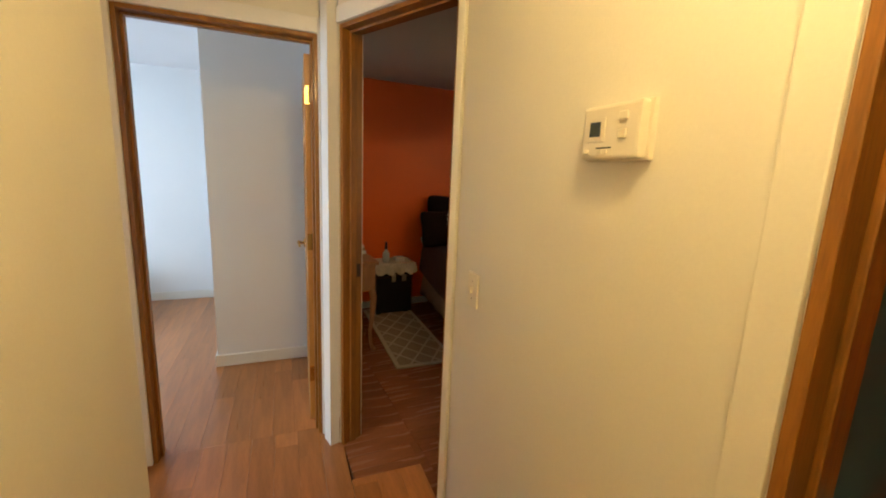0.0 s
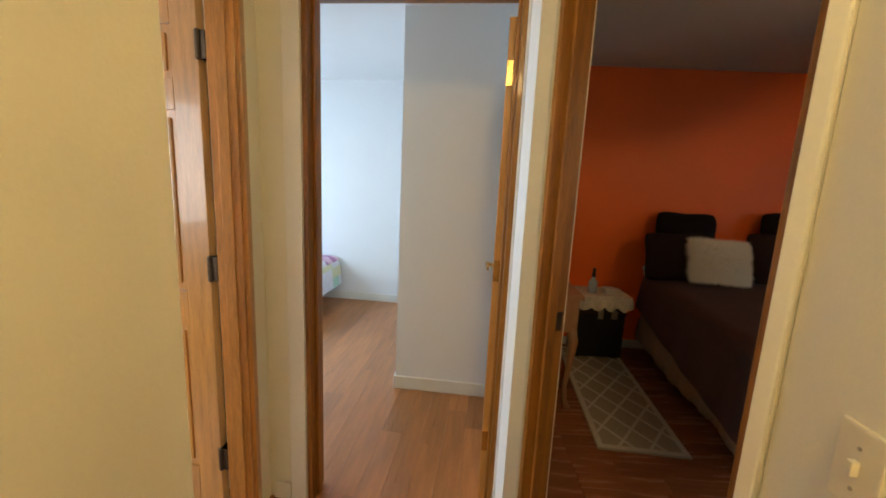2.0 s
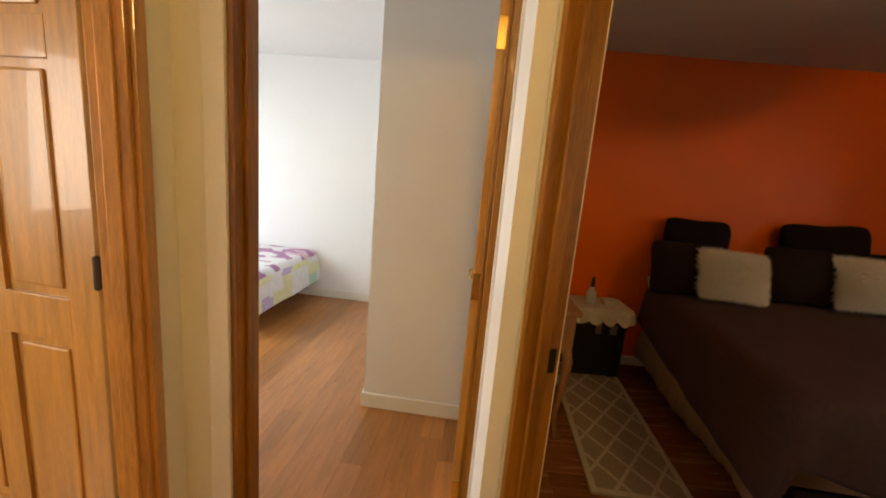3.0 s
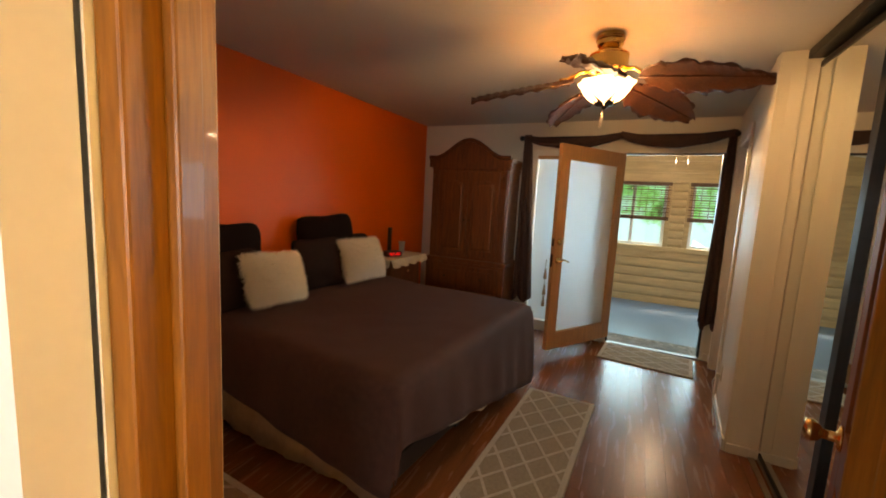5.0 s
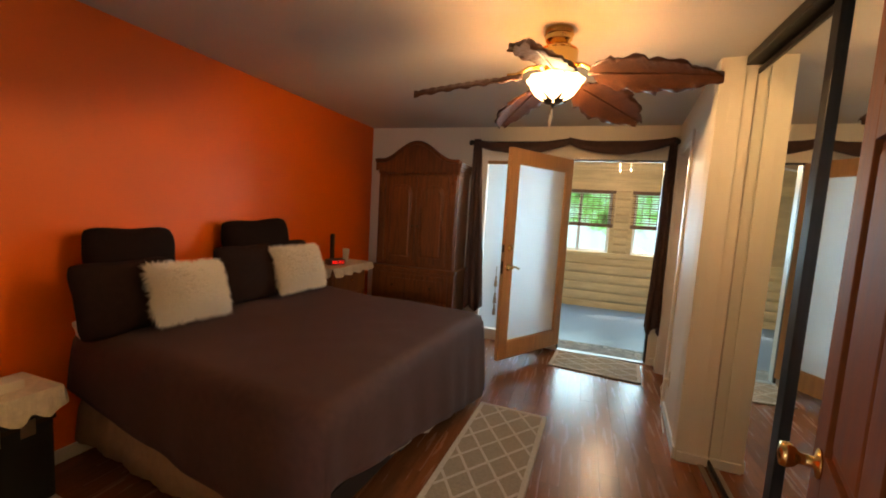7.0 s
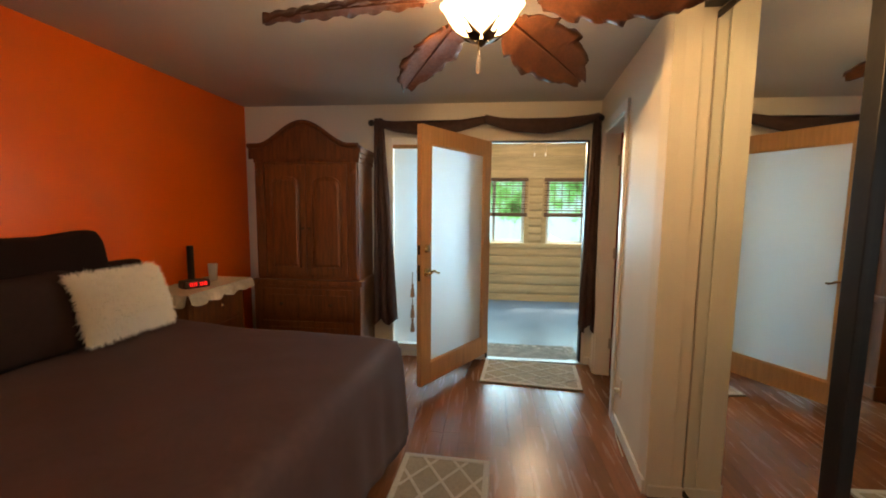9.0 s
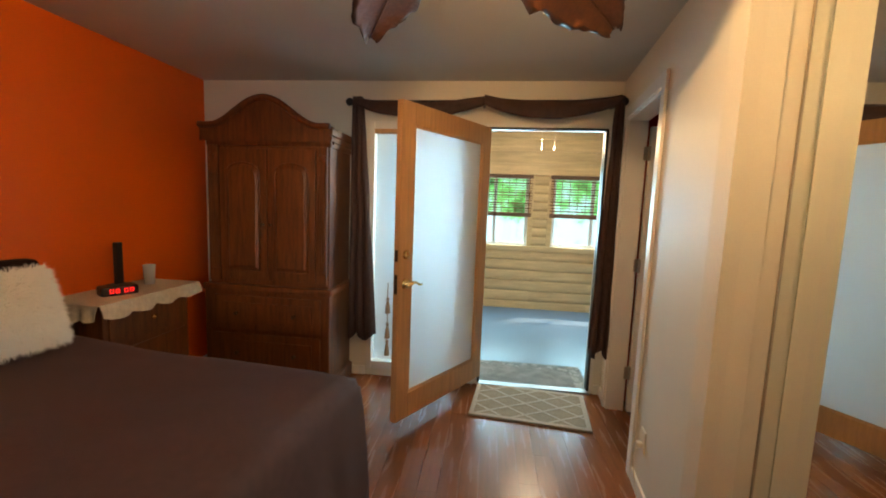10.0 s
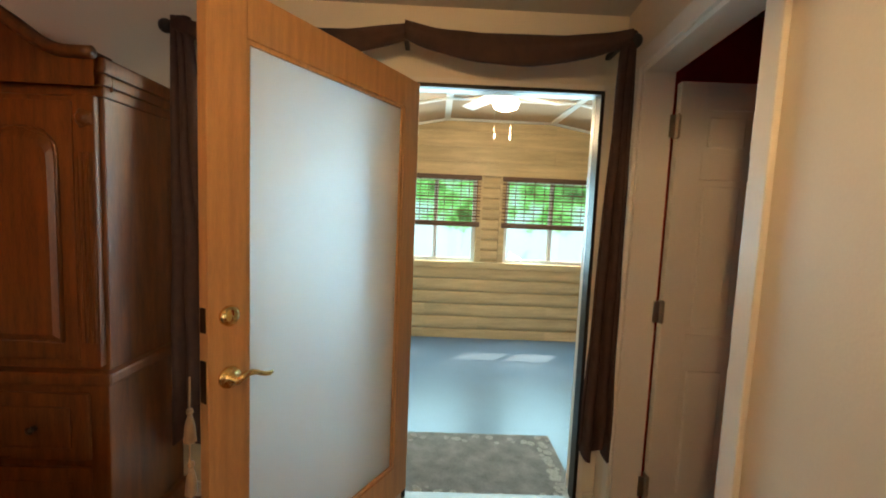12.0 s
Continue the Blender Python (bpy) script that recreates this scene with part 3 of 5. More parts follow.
def panel_door(name, m, w, h, material, label, faces_y, panels=True, hinges=None, knuckle=0.024):
    """A six-panel door, hinge edge at x = 0, body from y = -0.018 to 0.018."""
    d = tagged(thing(name, m, label, "door"), kind="structure")
    st, t = 0.105, 0.018
    for x0, x1 in ((0, st), (w - st, w)):
        bar("stile", (x0, x1, -t, t, 0.008, h), material, d, 0.003)
    zs = [(0.008, 0.24), (0.85, 0.985), (1.64, 1.745), (h - 0.11, h)]
    for z0, z1 in zs:
        bar("rail", (st, w - st, -t, t, z0, z1), material, d, 0.002)
    c = w / 2
    for (a, b) in ((zs[0][1], zs[1][0]), (zs[1][1], zs[2][0]), (zs[2][1], zs[3][0])):
        bar("mullion", (c - 0.045, c + 0.045, -t, t, a, b), material, d, 0.002)
        for x0, x1 in ((st, c - 0.045), (c + 0.045, w - st)):
            bm = bmesh.new()
            box(bm, x0, x1, -0.006, 0.006, a, b)
            box(bm, x0 + 0.025, x1 - 0.025, -0.014, 0.014, a + 0.025, b - 0.025, bevel=0.009)
            part("panel", bm, material, d)
    for z in (0.30, 1.08, 1.85):
        hinge(d, -0.001, 0.0, z, hinges or M_BRONZE, knuckle)
    return d


# side room door, standing open against the wall
m, _ = along(hall(-0.243, -0.152), hall(-1.002, -0.098))
_d = panel_door("door_1", m, 0.76, 2.03, M_DOOR, "varnished pine six-panel door standing open in the side room", 1, knuckle=0.024)
lever(_d, 0.70, 0.96, 0.018, 1, -0.09)
lever(_d, 0.70, 0.96, -0.018, -1, -0.09)
for z in (0.30, 1.08, 1.85):
    bar("hinge_leaf", (-0.034, 0.008, 0.0185, 0.023, z - 0.045, z + 0.045), M_BRONZE, _d, 0.001, label="dark bronze hinge leaf")

# white room door, opened into the room at a right angle, seen by its edge
m, _ = along(hall(0.810, 0.135), hall(0.832, 0.885))
_d = panel_door("door_2", m, 0.75, 2.05, M_DOOR, "honey pine door of the white room, open, seen edge on", 1, hinges=M_BRASS, knuckle=-0.022)
lever(_d, 0.69, 0.96, 0.018, 1, -0.09)

# bedroom door, open against the closet
BDM, _ = along((1.345, 2.457), (2.091, 2.236))
_d = panel_door("door_3", BDM, 0.778, 2.05, M_DARKDOOR, "dark reddish varnished panel door standing open in the bedroom", 1, knuckle=-0.022)
bm = bmesh.new()
_k = [(0.032, 0), (0.032, 0.005), (0.013, 0.010), (0.012, 0.035), (0.022, 0.042), (0.029, 0.055), (0.026, 0.068), (0.0, 0.073)]
lathe(bm, _k, 20, pose(0.70, 0.018, 0.955, -90))
part("knob", bm, M_BRASS, _d, "polished brass door knob", True)
bm = bmesh.new()
lathe(bm, _k, 20, pose(0.70, -0.018, 0.955, 90))
part("knob", bm, M_BRASS, _d, "polished brass door knob", True)

# small room door, white, opened inwards
m, _ = along((5.200, 1.864), (5.176, 1.182))
_d = panel_door("door_4", m, 0.70, 2.03, M_TRIM, "white painted panel door opened into the dark red room", 1, hinges=M_STEEL, knuckle=-0.024)
for z in (0.30, 1.08, 1.85):
    bar("hinge_leaf", (-0.040, 0.006, -0.024, -0.0185, z - 0.045, z + 0.045), M_STEEL, _d, 0.001, label="dull nickel hinge leaf")

# porch door with frosted glass, standing open into the bedroom
GDM, _ = along((5.445, 2.955), (4.603, 3.47))
_d = tagged(thing("door_5", GDM, "clear fir door with one tall frosted pane, standing open", "door"), kind="structure")
_w, _h, _t, _z = 0.975, 2.05, 0.022, 0.075
bar("stile", (0, 0.11, -_t, _t, _z, _h), M_GDOOR, _d, 0.004)
bar("stile", (_w - 0.115, _w, -_t, _t, _z, _h), M_GDOOR, _d, 0.004)
bar("rail", (0.11, _w - 0.115, -_t, _t, _z, 0.24), M_GDOOR, _d, 0.003)
bar("rail", (0.11, _w - 0.115, -_t, _t, _h - 0.13, _h), M_GDOOR, _d, 0.003)
_p = bar("pane", (0.112, _w - 0.117, -0.005, 0.005, 0.242, _h - 0.132), M_FROST, _d, label="frosted glass pane")
_p.visible_shadow = False
for a in ((0.11, 0.122, 0.24, _h - 0.13), (_w - 0.127, _w - 0.115, 0.24, _h - 0.13), (0.122, _w - 0.127, 0.24, 0.252), (0.122, _w - 0.127, _h - 0.142, _h - 0.13)):
    bar("glazing_bead", (a[0], a[1], 0.006, _t - 0.006, a[2], a[3]), M_GDOOR, _d)
    bar("glazing_bead", (a[0], a[1], -_t + 0.006, -0.006, a[2], a[3]), M_GDOOR, _d)
for s in (1, -1):
    lever(_d, _w - 0.06, 0.96, s * _t, s, -0.115)
    bm = bmesh.new()
    lathe(bm, [(0.03, 0), (0.03, 0.006), (0.024, 0.012), (0.016, 0.016), (0.0, 0.018)], 20, pose(_w - 0.06, s * _t, 1.14, -90 * s))
    part("deadbolt", bm, M_BRASS, _d, "round brass deadbolt", True)
bar("latch_plate", (_w - 0.0005, _w + 0.003, -0.012, 0.012, 0.90, 1.02), M_BRONZE, _d)
bar("latch_plate", (_w - 0.0005, _w + 0.003, -0.012, 0.012, 1.10, 1.17), M_BRONZE, _d)
# tassel hung behind the door handle
_ts = thing("tassel", pose(4.632, 3.515, 0.955), "beige rope with three small tassels hanging from the door handle", "tassel")
bm = bmesh.new()
tube(bm, [(0, 0, 0.01), (0.004, 0.004, -0.10), (-0.003, 0.0, -0.22), (0, 0, -0.38)], 0.003)
part("cord", bm, M_SKIRT, _ts)
for z in (-0.08, -0.24, -0.35):
    bm = bmesh.new()
    lathe(bm, [(0.0, z), (0.008, z - 0.004), (0.010, z - 0.014), (0.006, z - 0.022), (0.013, z - 0.05), (0.017, z - 0.10), (0.0, z - 0.10)], 12, pose(0.003 * (z < -0.2), 0, 0))
    part("fringe", bm, M_SKIRT, _ts, "short beige thread fringe")

# strike plate on the bedroom jamb
m, _ = along(RD0, RD1)
bm = bmesh.new()
box(bm, RDL - 0.027, RDL - 0.0235, -0.112, -0.082, 0.93, 1.0, bevel=0.001, m=m)
tagged(part("strike_plate", bm, M_BRONZE), "dark bronze strike plate on the pine jamb", "strike plate")

# ---- hall fittings ----
_t = thing("thermostat", HALL @ pose(1.285, -1.545, 1.562, 0, 0, -90) @ Matrix.Diagonal((0.98, 1, 0.97, 1)), "ivory wall thermostat with a small grey display", "thermostat")
bm = bmesh.new()
box(bm, -0.078, 0.078, 0.0 - 0.012, 0.0, -0.055, 0.055, bevel=0.002)
part("base", bm, M_PLASTIC, _t)
bm = bmesh.new()
box(bm, -0.074, 0.074, -0.034, -0.012, -0.052, 0.052, bevel=0.007)
part("cover", bm, M_PLASTIC, _t)
bar("display_bezel", (-0.058, -0.010, -0.0355, -0.033, -0.018, 0.028), M_PLASTIC, _t, 0.001)
bar("display", (-0.049, -0.021, -0.037, -0.0345, -0.008, 0.020), M_SCREEN, _t, label="dark grey display")
for x, z in ((0.035, 0.026), (0.035, -0.006)):
    bar("button", (x - 0.010, x + 0.010, -0.038, -0.033, z - 0.008, z + 0.008), M_PLASTIC, _t, 0.002)
for x in (-0.055, -0.02, -0.005):
    bar("slider", (x - 0.006, x + 0.006, -0.037, -0.033, -0.042, -0.034), M_PLASTIC, _t, 0.001)
bar("printed_mark", (-0.03, 0.01, -0.0345, -0.0338, -0.032, -0.029), M_SCREEN, _t)

_s = thing("light_switch", HALL @ pose(1.285, -0.955, 1.085, 0, 0, -90), "ivory toggle light switch on the cream hall wall", "light switch")
bm = bmesh.new()
box(bm, -0.036, 0.036, -0.009, 0.0, -0.06, 0.06, bevel=0.004)
part("plate", bm, M_PLASTIC, _s)
bar("toggle", (-0.005, 0.005, -0.019, -0.005, -0.010, 0.012), M_PLASTIC, _s, 0.002)
for z in (-0.03, 0.03):
    bm = bmesh.new()
    lathe(bm, [(0.003, 0), (0.003, 0.0015), (0, 0.002)], 8, pose(0, -0.009, z, 90))
    part("screw", bm, M_STEEL, _s)

_l = thing("hall_ceiling_lamp", pose(0.80, 1.25, HALL_Z), "small flush ceiling lamp with a warm glass dome", "lamp")
bm = bmesh.new()
lathe(bm, [(0.10, 0), (0.10, -0.02), (0.06, -0.03), (0.0, -0.03)], 24)
part("canopy", bm, M_BRASS, _l)

# a bin just inside the unlit room
_s = thing("storage_bin", HALL @ pose(1.58, -1.96, 0), "brown translucent storage bin in the unlit room", "bin")
bm = bmesh.new()
for z0 in (0.0, 0.28, 0.56):
    box(bm, -0.15, 0.15, -0.12, 0.12, z0, z0 + 0.27, bevel=0.02)
part("bin_body", bm, M_SKIRT, _s)
bm = bmesh.new()
box(bm, -0.165, 0.165, -0.135, 0.135, 0.83, 0.855, bevel=0.008)
part("lid", bm, M_BOTTLE, _s, "pale lid")
for z0 in (0.14, 0.42, 0.70):
    bar("latch", (-0.166, -0.15, -0.02, 0.03, z0, z0 + 0.035), M_PAPER, _s, 0.003)

# ---- small bedroom ----
def cushion(bm, w, h, d, m, seed=0, nu=28, nv=28, puff=0.42, jitter=0.0, round_off=0.0):
    """A plump square cushion: w wide, h high, d thick, its face to -y."""
    rnd = random.Random(seed)
    grid = {}
    for side in (-1, 1):
        for i in range(nu + 1):
            for j in range(nv + 1):
                u, v = 2 * i / nu - 1, 2 * j / nv - 1
                edge = i in (0, nu) or j in (0, nv)
                if edge and side == 1:
                    grid[(side, i, j)] = grid[(-1, i, j)]
                    continue
                t = max(0.0, (1 - u * u) * (1 - v * v)) ** puff
                sx = w / 2 * u * (1 - 0.07 * (1 - abs(v)) * abs(u)) * (1 - round_off * v ** 6)
                sz = h / 2 * v * (1 - 0.07 * (1 - abs(u)) * abs(v)) * (1 - round_off * u ** 6)
                wob = 0.012 * noise.noise((u * 2 + seed, v * 2, side)) if not edge else 0
                p = Vector((sx + rnd.uniform(-1, 1) * jitter, side * (d / 2 * t + wob), sz + rnd.uniform(-1, 1) * jitter))
                grid[(side, i, j)] = bm.verts.new(m @ p)
    for side in (-1, 1):
        for i in range(nu):
            for j in range(nv):
                bm.faces.new((grid[(side, i, j)], grid[(side, i + 1, j)], grid[(side, i + 1, j + 1)], grid[(side, i, j + 1)]))


def drape(bm, x0, x1, y0, y1, top, hems, seed=1, step=0.045, head_rise=0.0, flare=0.05, closed=(True, True, True, False), uneven=None):
    """A cover over a box: hems = drops at x0, x1, y0, y1 sides (0: none)."""
    dl, dr, df, dh = hems
    xs = list(np.arange(-dl, (x1 - x0) + dr + step / 2, step))
    ys = list(np.arange(-df, (y1 - y0) + dh + step / 2, step))
    W, L = x1 - x0, y1 - y0
    R = 0.07
    verts = {}
    for i, p in enumerate(xs):
        for j, q in enumerate(ys):
            ox = -p if p < 0 else (p - W if p > W else 0.0)
            oy = -q if q < 0 else (q - L if q > L else 0.0)
            sx, sy = (-1 if p < 0 else 1), (-1 if q < 0 else 1)
            bx, by = min(max(p, 0), W), min(max(q, 0), L)
            d = max(ox, oy)
            z = top + head_rise * max(0.0, (by / L - 0.6) / 0.4) + 0.012 * noise.noise((bx * 1.6, by * 1.6, seed)) + 0.004 * noise.noise((bx * 7, by * 7, seed))
            # rounded rim
            rim = min(bx, W - bx, by if closed[2] else 9)
            if rim < R and d == 0:
                z -= (R - rim) ** 2 / (2 * R)
            if d > 0:
                # an unevenly laid cover hangs lower towards one corner
                front, side = uneven(bx, by) if uneven else (1.0, 1.0)
                z -= R / 2 + d * 0.97 * (front * oy + side * ox) / (ox + oy)
                k = 1 - math.exp(-d / 0.08)
                fold = 0.022 * noise.noise((bx * 5 + 3 * seed, by * 5, 1.0)) * min(1, d * 3)
                out = flare * k + 0.06 * d + fold
                if ox > 0:
                    bx += sx * out * (ox / d)
                if oy > 0:
                    by += sy * out * (oy / d)
            verts[i, j] = bm.verts.new((x0 + bx, y0 + by, z))
    for i in range(len(xs) - 1):
        for j in range(len(ys) - 1):
            bm.faces.new((verts[i, j], verts[i + 1, j], verts[i + 1, j + 1], verts[i, j + 1]))


_b = thing("small_bed", HALL @ pose(-0.34, 0.02, 0.03), "small bed under a pastel patchwork quilt with mauve print", "bed")
bar("mattress", (-2.5, -0.62, 1.78, 2.86, 0.22, 0.44), M_QUILT[3], _b, 0.03)
for x in (-1.0, -2.4):
    for y in (2.1, 2.80):
        bar("leg", (x - 0.025, x + 0.025, y - 0.025, y + 0.025, -0.03, 0.22), M_DARK, _b)
bm = bmesh.new()
drape(bm, -2.5, -0.60, 1.76, 2.87, 0.48, (0.02, 0.28, 0.30, 0.0), 4, 0.028, flare=0.03)
_q = part("quilt", bm, M_QUILT[3], _b, smooth=True)
for mm in (*M_QUILT[:3], M_QUILT[4], M_PURPLE):
    _q.data.materials.append(mm)
for f in _q.data.polygons:
    c = f.center
    on_top = c.z > 0.44
    if on_top:
        leafy = noise.noise((c.x * 7.5, c.y * 11.0, 0.4)) > 0.06
        f.material_index = 5 if leafy else 4 if noise.noise((c.x * 2, c.y * 2, 3)) > 0.35 else 0
    else:
        ku, kv = math.floor((c.x + c.y) / 0.17), math.floor(c.z / 0.13)
        f.material_index = (1, 0, 2, 1, 0, 3, 1, 0, 0, 2, 1)[(ku * 5 + kv * 3 + (ku * kv) % 7) % 11]
_c = thing("yellow_bag", HALL @ pose(-1.22, 1.93, 0), "crumpled pale yellow bag on the floor under the quilt", "bag")
bm = bmesh.new()
cushion(bm, 0.16, 0.22, 0.12, pose(0, 0, 0.11), 5, 12, 12)
part("bag_body", bm, M_QUILT[0], _c, smooth=True)
bm = bmesh.new()
box(bm, -1.14, -1.03, 1.72, 1.76, 0.001, 0.004, m=HALL)
tagged(part("paper_scrap", bm, M_PAPER), "small white paper scrap on the wood floor", "paper")

# ---- bed ----
_b = thing("bed", pose(3.93, 3.35, 0, 0, 0, -5) @ pose(-3.93, -3.35, 0), "king bed under a dark brown coverlet with black shams", "bed")
bar("bed_frame", (2.26, 3.86, 3.56, 5.10, 0.12, 0.24), M_DARK, _b, 0.005, label="black metal bed frame")
for x in (2.34, 3.06, 3.78):
    for y in (3.66, 5.02):
        bar("leg", (x - 0.025, x + 0.025, y - 0.025, y + 0.025, 0, 0.12), M_DARK, _b)
bar("box_spring", (2.19, 3.90, 3.56, 5.12, 0.24, 0.43), M_SKIRT, _b, 0.03, label="beige fabric box spring")
bar("mattress", (2.17, 3.90, 3.50, 5.12, 0.43, 0.66), M_LACE, _b, 0.05)
bm = bmesh.new()
drape(bm, 2.13, 3.93, 3.465, 5.12, 0.695, (0.41, 0.50, 0.47, 0.0), 2, 0.04, head_rise=0.03, flare=0.015, uneven=lambda x, y: (0.53 + 0.47 * x, 1.22 - 0.31 * y) if x < 0.9 else (0.53 + 0.47 * x, 1.05))
_c = part("coverlet", bm, M_SPREAD, _b, "dark brown woven coverlet", True)
_so = _c.modifiers.new("thickness", "SOLIDIFY")
_so.thickness = 0.008
bm = bmesh.new()
_prev = None
for k in range(36):
    x = 2.40 + 0.02 * k
    y = 3.445 + 0.006 * math.sin(k * 0.6)
    z = 0.66 - 0.456 * (0.53 + 0.47 * (x - 2.13))
    row = [bm.verts.new(p) for p in ((x, y + 0.02, z + 0.08), (x, y, z - 0.022 + 0.012 * math.sin(k * 0.35)))]
    if _prev:
        bm.faces.new((_prev[0], row[0], row[1], _prev[1]))
    _prev = row
part("sheet_hem", bm, M_LACE, _b, "cream sheet hem showing under the coverlet")
bm = bmesh.new()
_prev = None
for k in range(81):
    y = 3.475 + 0.02 * k
    x = 2.112 + 0.007 * math.sin(k * 0.55) + 0.003 * math.sin(k * 1.7)
    z0 = 0.125 + 0.015 * math.sin(k * 0.11) - 0.05 * max(0.0, 1 - k / 10)
    row = [bm.verts.new(p) for p in ((x + 0.05, y, 0.42), (x + 0.01, y, 0.30), (x, y, (z0 + 0.30) / 2), (x - 0.008, y, z0))]
    if _prev:
        for i in range(3):
            bm.faces.new((_prev[i], row[i], row[i + 1], _prev[i + 1]))
    _prev = row
_rf = part("dust_ruffle", bm, M_SKIRT, _b, "beige bed skirt below the coverlet", True)
_rf.modifiers.new("thickness", "SOLIDIFY").thickness = 0.004


def pillow(name, label, m, w, h, d, material, seed, fur=False):
    t = thing(name, m, label, "pillow", "pillows on the bed")
    bm = bmesh.new()
    cushion(bm, w, h, d, Matrix(), seed, round_off=0.0 if fur else 0.09)
    part("cover", bm, material, t, smooth=True)
    if fur:
        bm = bmesh.new()
        rnd = random.Random(seed)
        for _ in range(8000):
            u, v = rnd.uniform(-1, 1), rnd.uniform(-1, 1)
            if rnd.random() < 0.3:
                u = math.copysign(1 - abs(rnd.gauss(0, 0.04)), u) if rnd.random() < 0.5 else u
                v = math.copysign(1 - abs(rnd.gauss(0, 0.04)), v) if abs(u) < 0.9 else v
            side = -1 if rnd.random() < 0.8 else 1
            th = max(0.0, (1 - u * u) * (1 - v * v)) ** 0.42
            p = Vector((w / 2 * u * (1 - 0.07 * (1 - abs(v)) * abs(u)), side * d / 2 * th, h / 2 * v * (1 - 0.07 * (1 - abs(u)) * abs(v))))
            n = Vector((u * abs(u) * 0.8 + rnd.uniform(-0.6, 0.6), side * (0.15 + 0.2 * th), v * abs(v) * 0.8 - 0.35 + rnd.uniform(-0.6, 0.6))).normalized()
            L = rnd.uniform(0.028, 0.058)
            a = n.cross(Vector((0, side, 0))).normalized() * 0.0021
            bend = p + n * L * 0.6
            tip = p + n * L + Vector((rnd.uniform(-0.008, 0.008), 0, -0.008))
            v0, v1, v2, v3, v4 = (bm.verts.new(q) for q in (p - a, p + a, bend + a * 0.7, bend - a * 0.7, tip))
            bm.faces.new((v0, v1, v2, v3))
            bm.faces.new((v3, v2, v4))
        part("fur", bm, M_FUR, t, "long cream faux fur")
    return t


# black shams: tall at the back, lower in front
pillow("sham_pillow", "large black euro sham leaning on the orange wall", pose(2.55, 5.20, 1.005, -8, 1, 3), 0.52, 0.51, 0.20, M_BLACK, 11)
pillow("sham_pillow", "large black euro sham leaning on the orange wall", pose(3.485, 5.19, 1.02, -8, -3, -4), 0.64, 0.57, 0.20, M_BLACK, 12)
pillow("dark_pillow", "dark brown pillow leaning on a black sham", pose(2.43, 5.06, 0.90, -14, 0, 2), 0.54, 0.40, 0.17, M_DPILLOW, 13)
pillow("dark_pillow", "dark brown pillow leaning on a black sham", pose(3.24, 5.05, 0.92, -14, 0, -3), 0.54, 0.42, 0.17, M_DPILLOW, 14)
pillow("dark_pillow", "dark brown pillow at the far edge of the bed", pose(3.80, 5.16, 0.92, -12, 3, -5), 0.46, 0.42, 0.15, M_DPILLOW, 15)
pillow("fur_pillow", "square cream faux fur pillow on the dark bed", pose(2.680, 4.93, 0.905, -20, 3, 1), 0.425, 0.295, 0.16, M_FUR, 21, True)
pillow("fur_pillow", "square cream faux fur pillow on the dark bed", pose(3.645, 4.94, 0.925, -20, 0, -4), 0.465, 0.325, 0.16, M_FUR, 22, True)
pillow("white_pillow", "white pillow edge tucked beside the black sham", pose(2.27, 5.06, 0.775, -30, 0, 8), 0.20, 0.10, 0.08, M_LACE, 23)

# ---- bedside things ----
def lace_cloth(parent, x0, x1, y0, y1, z, drop, seed, sides):
    """A lace cloth with scalloped edges hanging over the sides named."""
    bm = bmesh.new()
    n = 34
    box(bm, x0, x1, y0, y1, z + 0.001, z + 0.005)
    for side in sides:
        a, b, fix = {"f": (x0, x1, y0), "l": (y0, y1, x0), "r": (y0, y1, x1)}[side]
        prev = None
        for k in range(n + 1):
            s = a + (b - a) * k / n
            dz = drop * (0.72 + 0.28 * abs(math.sin(math.pi * 4 * k / n))) + 0.01 * noise.noise((s * 6, seed, 0))
            o = 0.010 + 0.012 * math.sin(k * 0.9 + seed)
            rows = []
            for e, oo in ((0.004, 0.0), (-dz * 0.5, o * 0.7), (-dz, o)):
                p = (s, fix - 0.004 - oo, z + e) if side == "f" else (fix + (-1 if side == "l" else 1) * (0.004 + oo), s, z + e)
                rows.append(bm.verts.new(p))
            if prev:
                for i in (0, 1):
                    bm.faces.new((prev[i], rows[i], rows[i + 1], prev[i + 1]))
            prev = rows
    c = part("lace_cloth", bm, M_LACE, parent, "cream lace cloth with a scalloped edge")
    c.modifiers.new("thickness", "SOLIDIFY").thickness = 0.003


_n = thing("trunk", pose(0, 0, 0), "black storage trunk used as a bedside table", "trunk")
bm = bmesh.new()
box(bm, 1.68, 2.07, 5.02, 5.29, 0.02, 0.55, bevel=0.015)
part("trunk_body", bm, M_DARK, _n)
bar("lid_band", (1.675, 2.075, 5.015, 5.295, 0.40, 0.42), M_BRONZE, _n)
bar("latch", (1.84, 1.88, 5.002, 5.016, 0.36, 0.44), M_STEEL, _n, 0.002, label="small steel latch")
bar("label_plate", (1.95, 2.0, 5.013, 5.018, 0.36, 0.43), M_STEEL, _n)
for x in (1.70, 2.01):
    for y in (5.05, 5.25):
        bar("foot", (x - 0.02, x + 0.02, y - 0.02, y + 0.02, 0, 0.02), M_DARK, _n)
_c = thing("table_cloth", pose(0, 0, 0), "cream lace cloth hanging over the black trunk", "tablecloth")
lace_cloth(_c, 1.65, 2.09, 4.99, 5.30, 0.552, 0.115, 1, "flr")
_o = thing("spray_bottle", pose(1.80, 5.10, 0.558), "pale plastic bottle with a dark pump on the lace cloth", "bottle")
bm = bmesh.new()
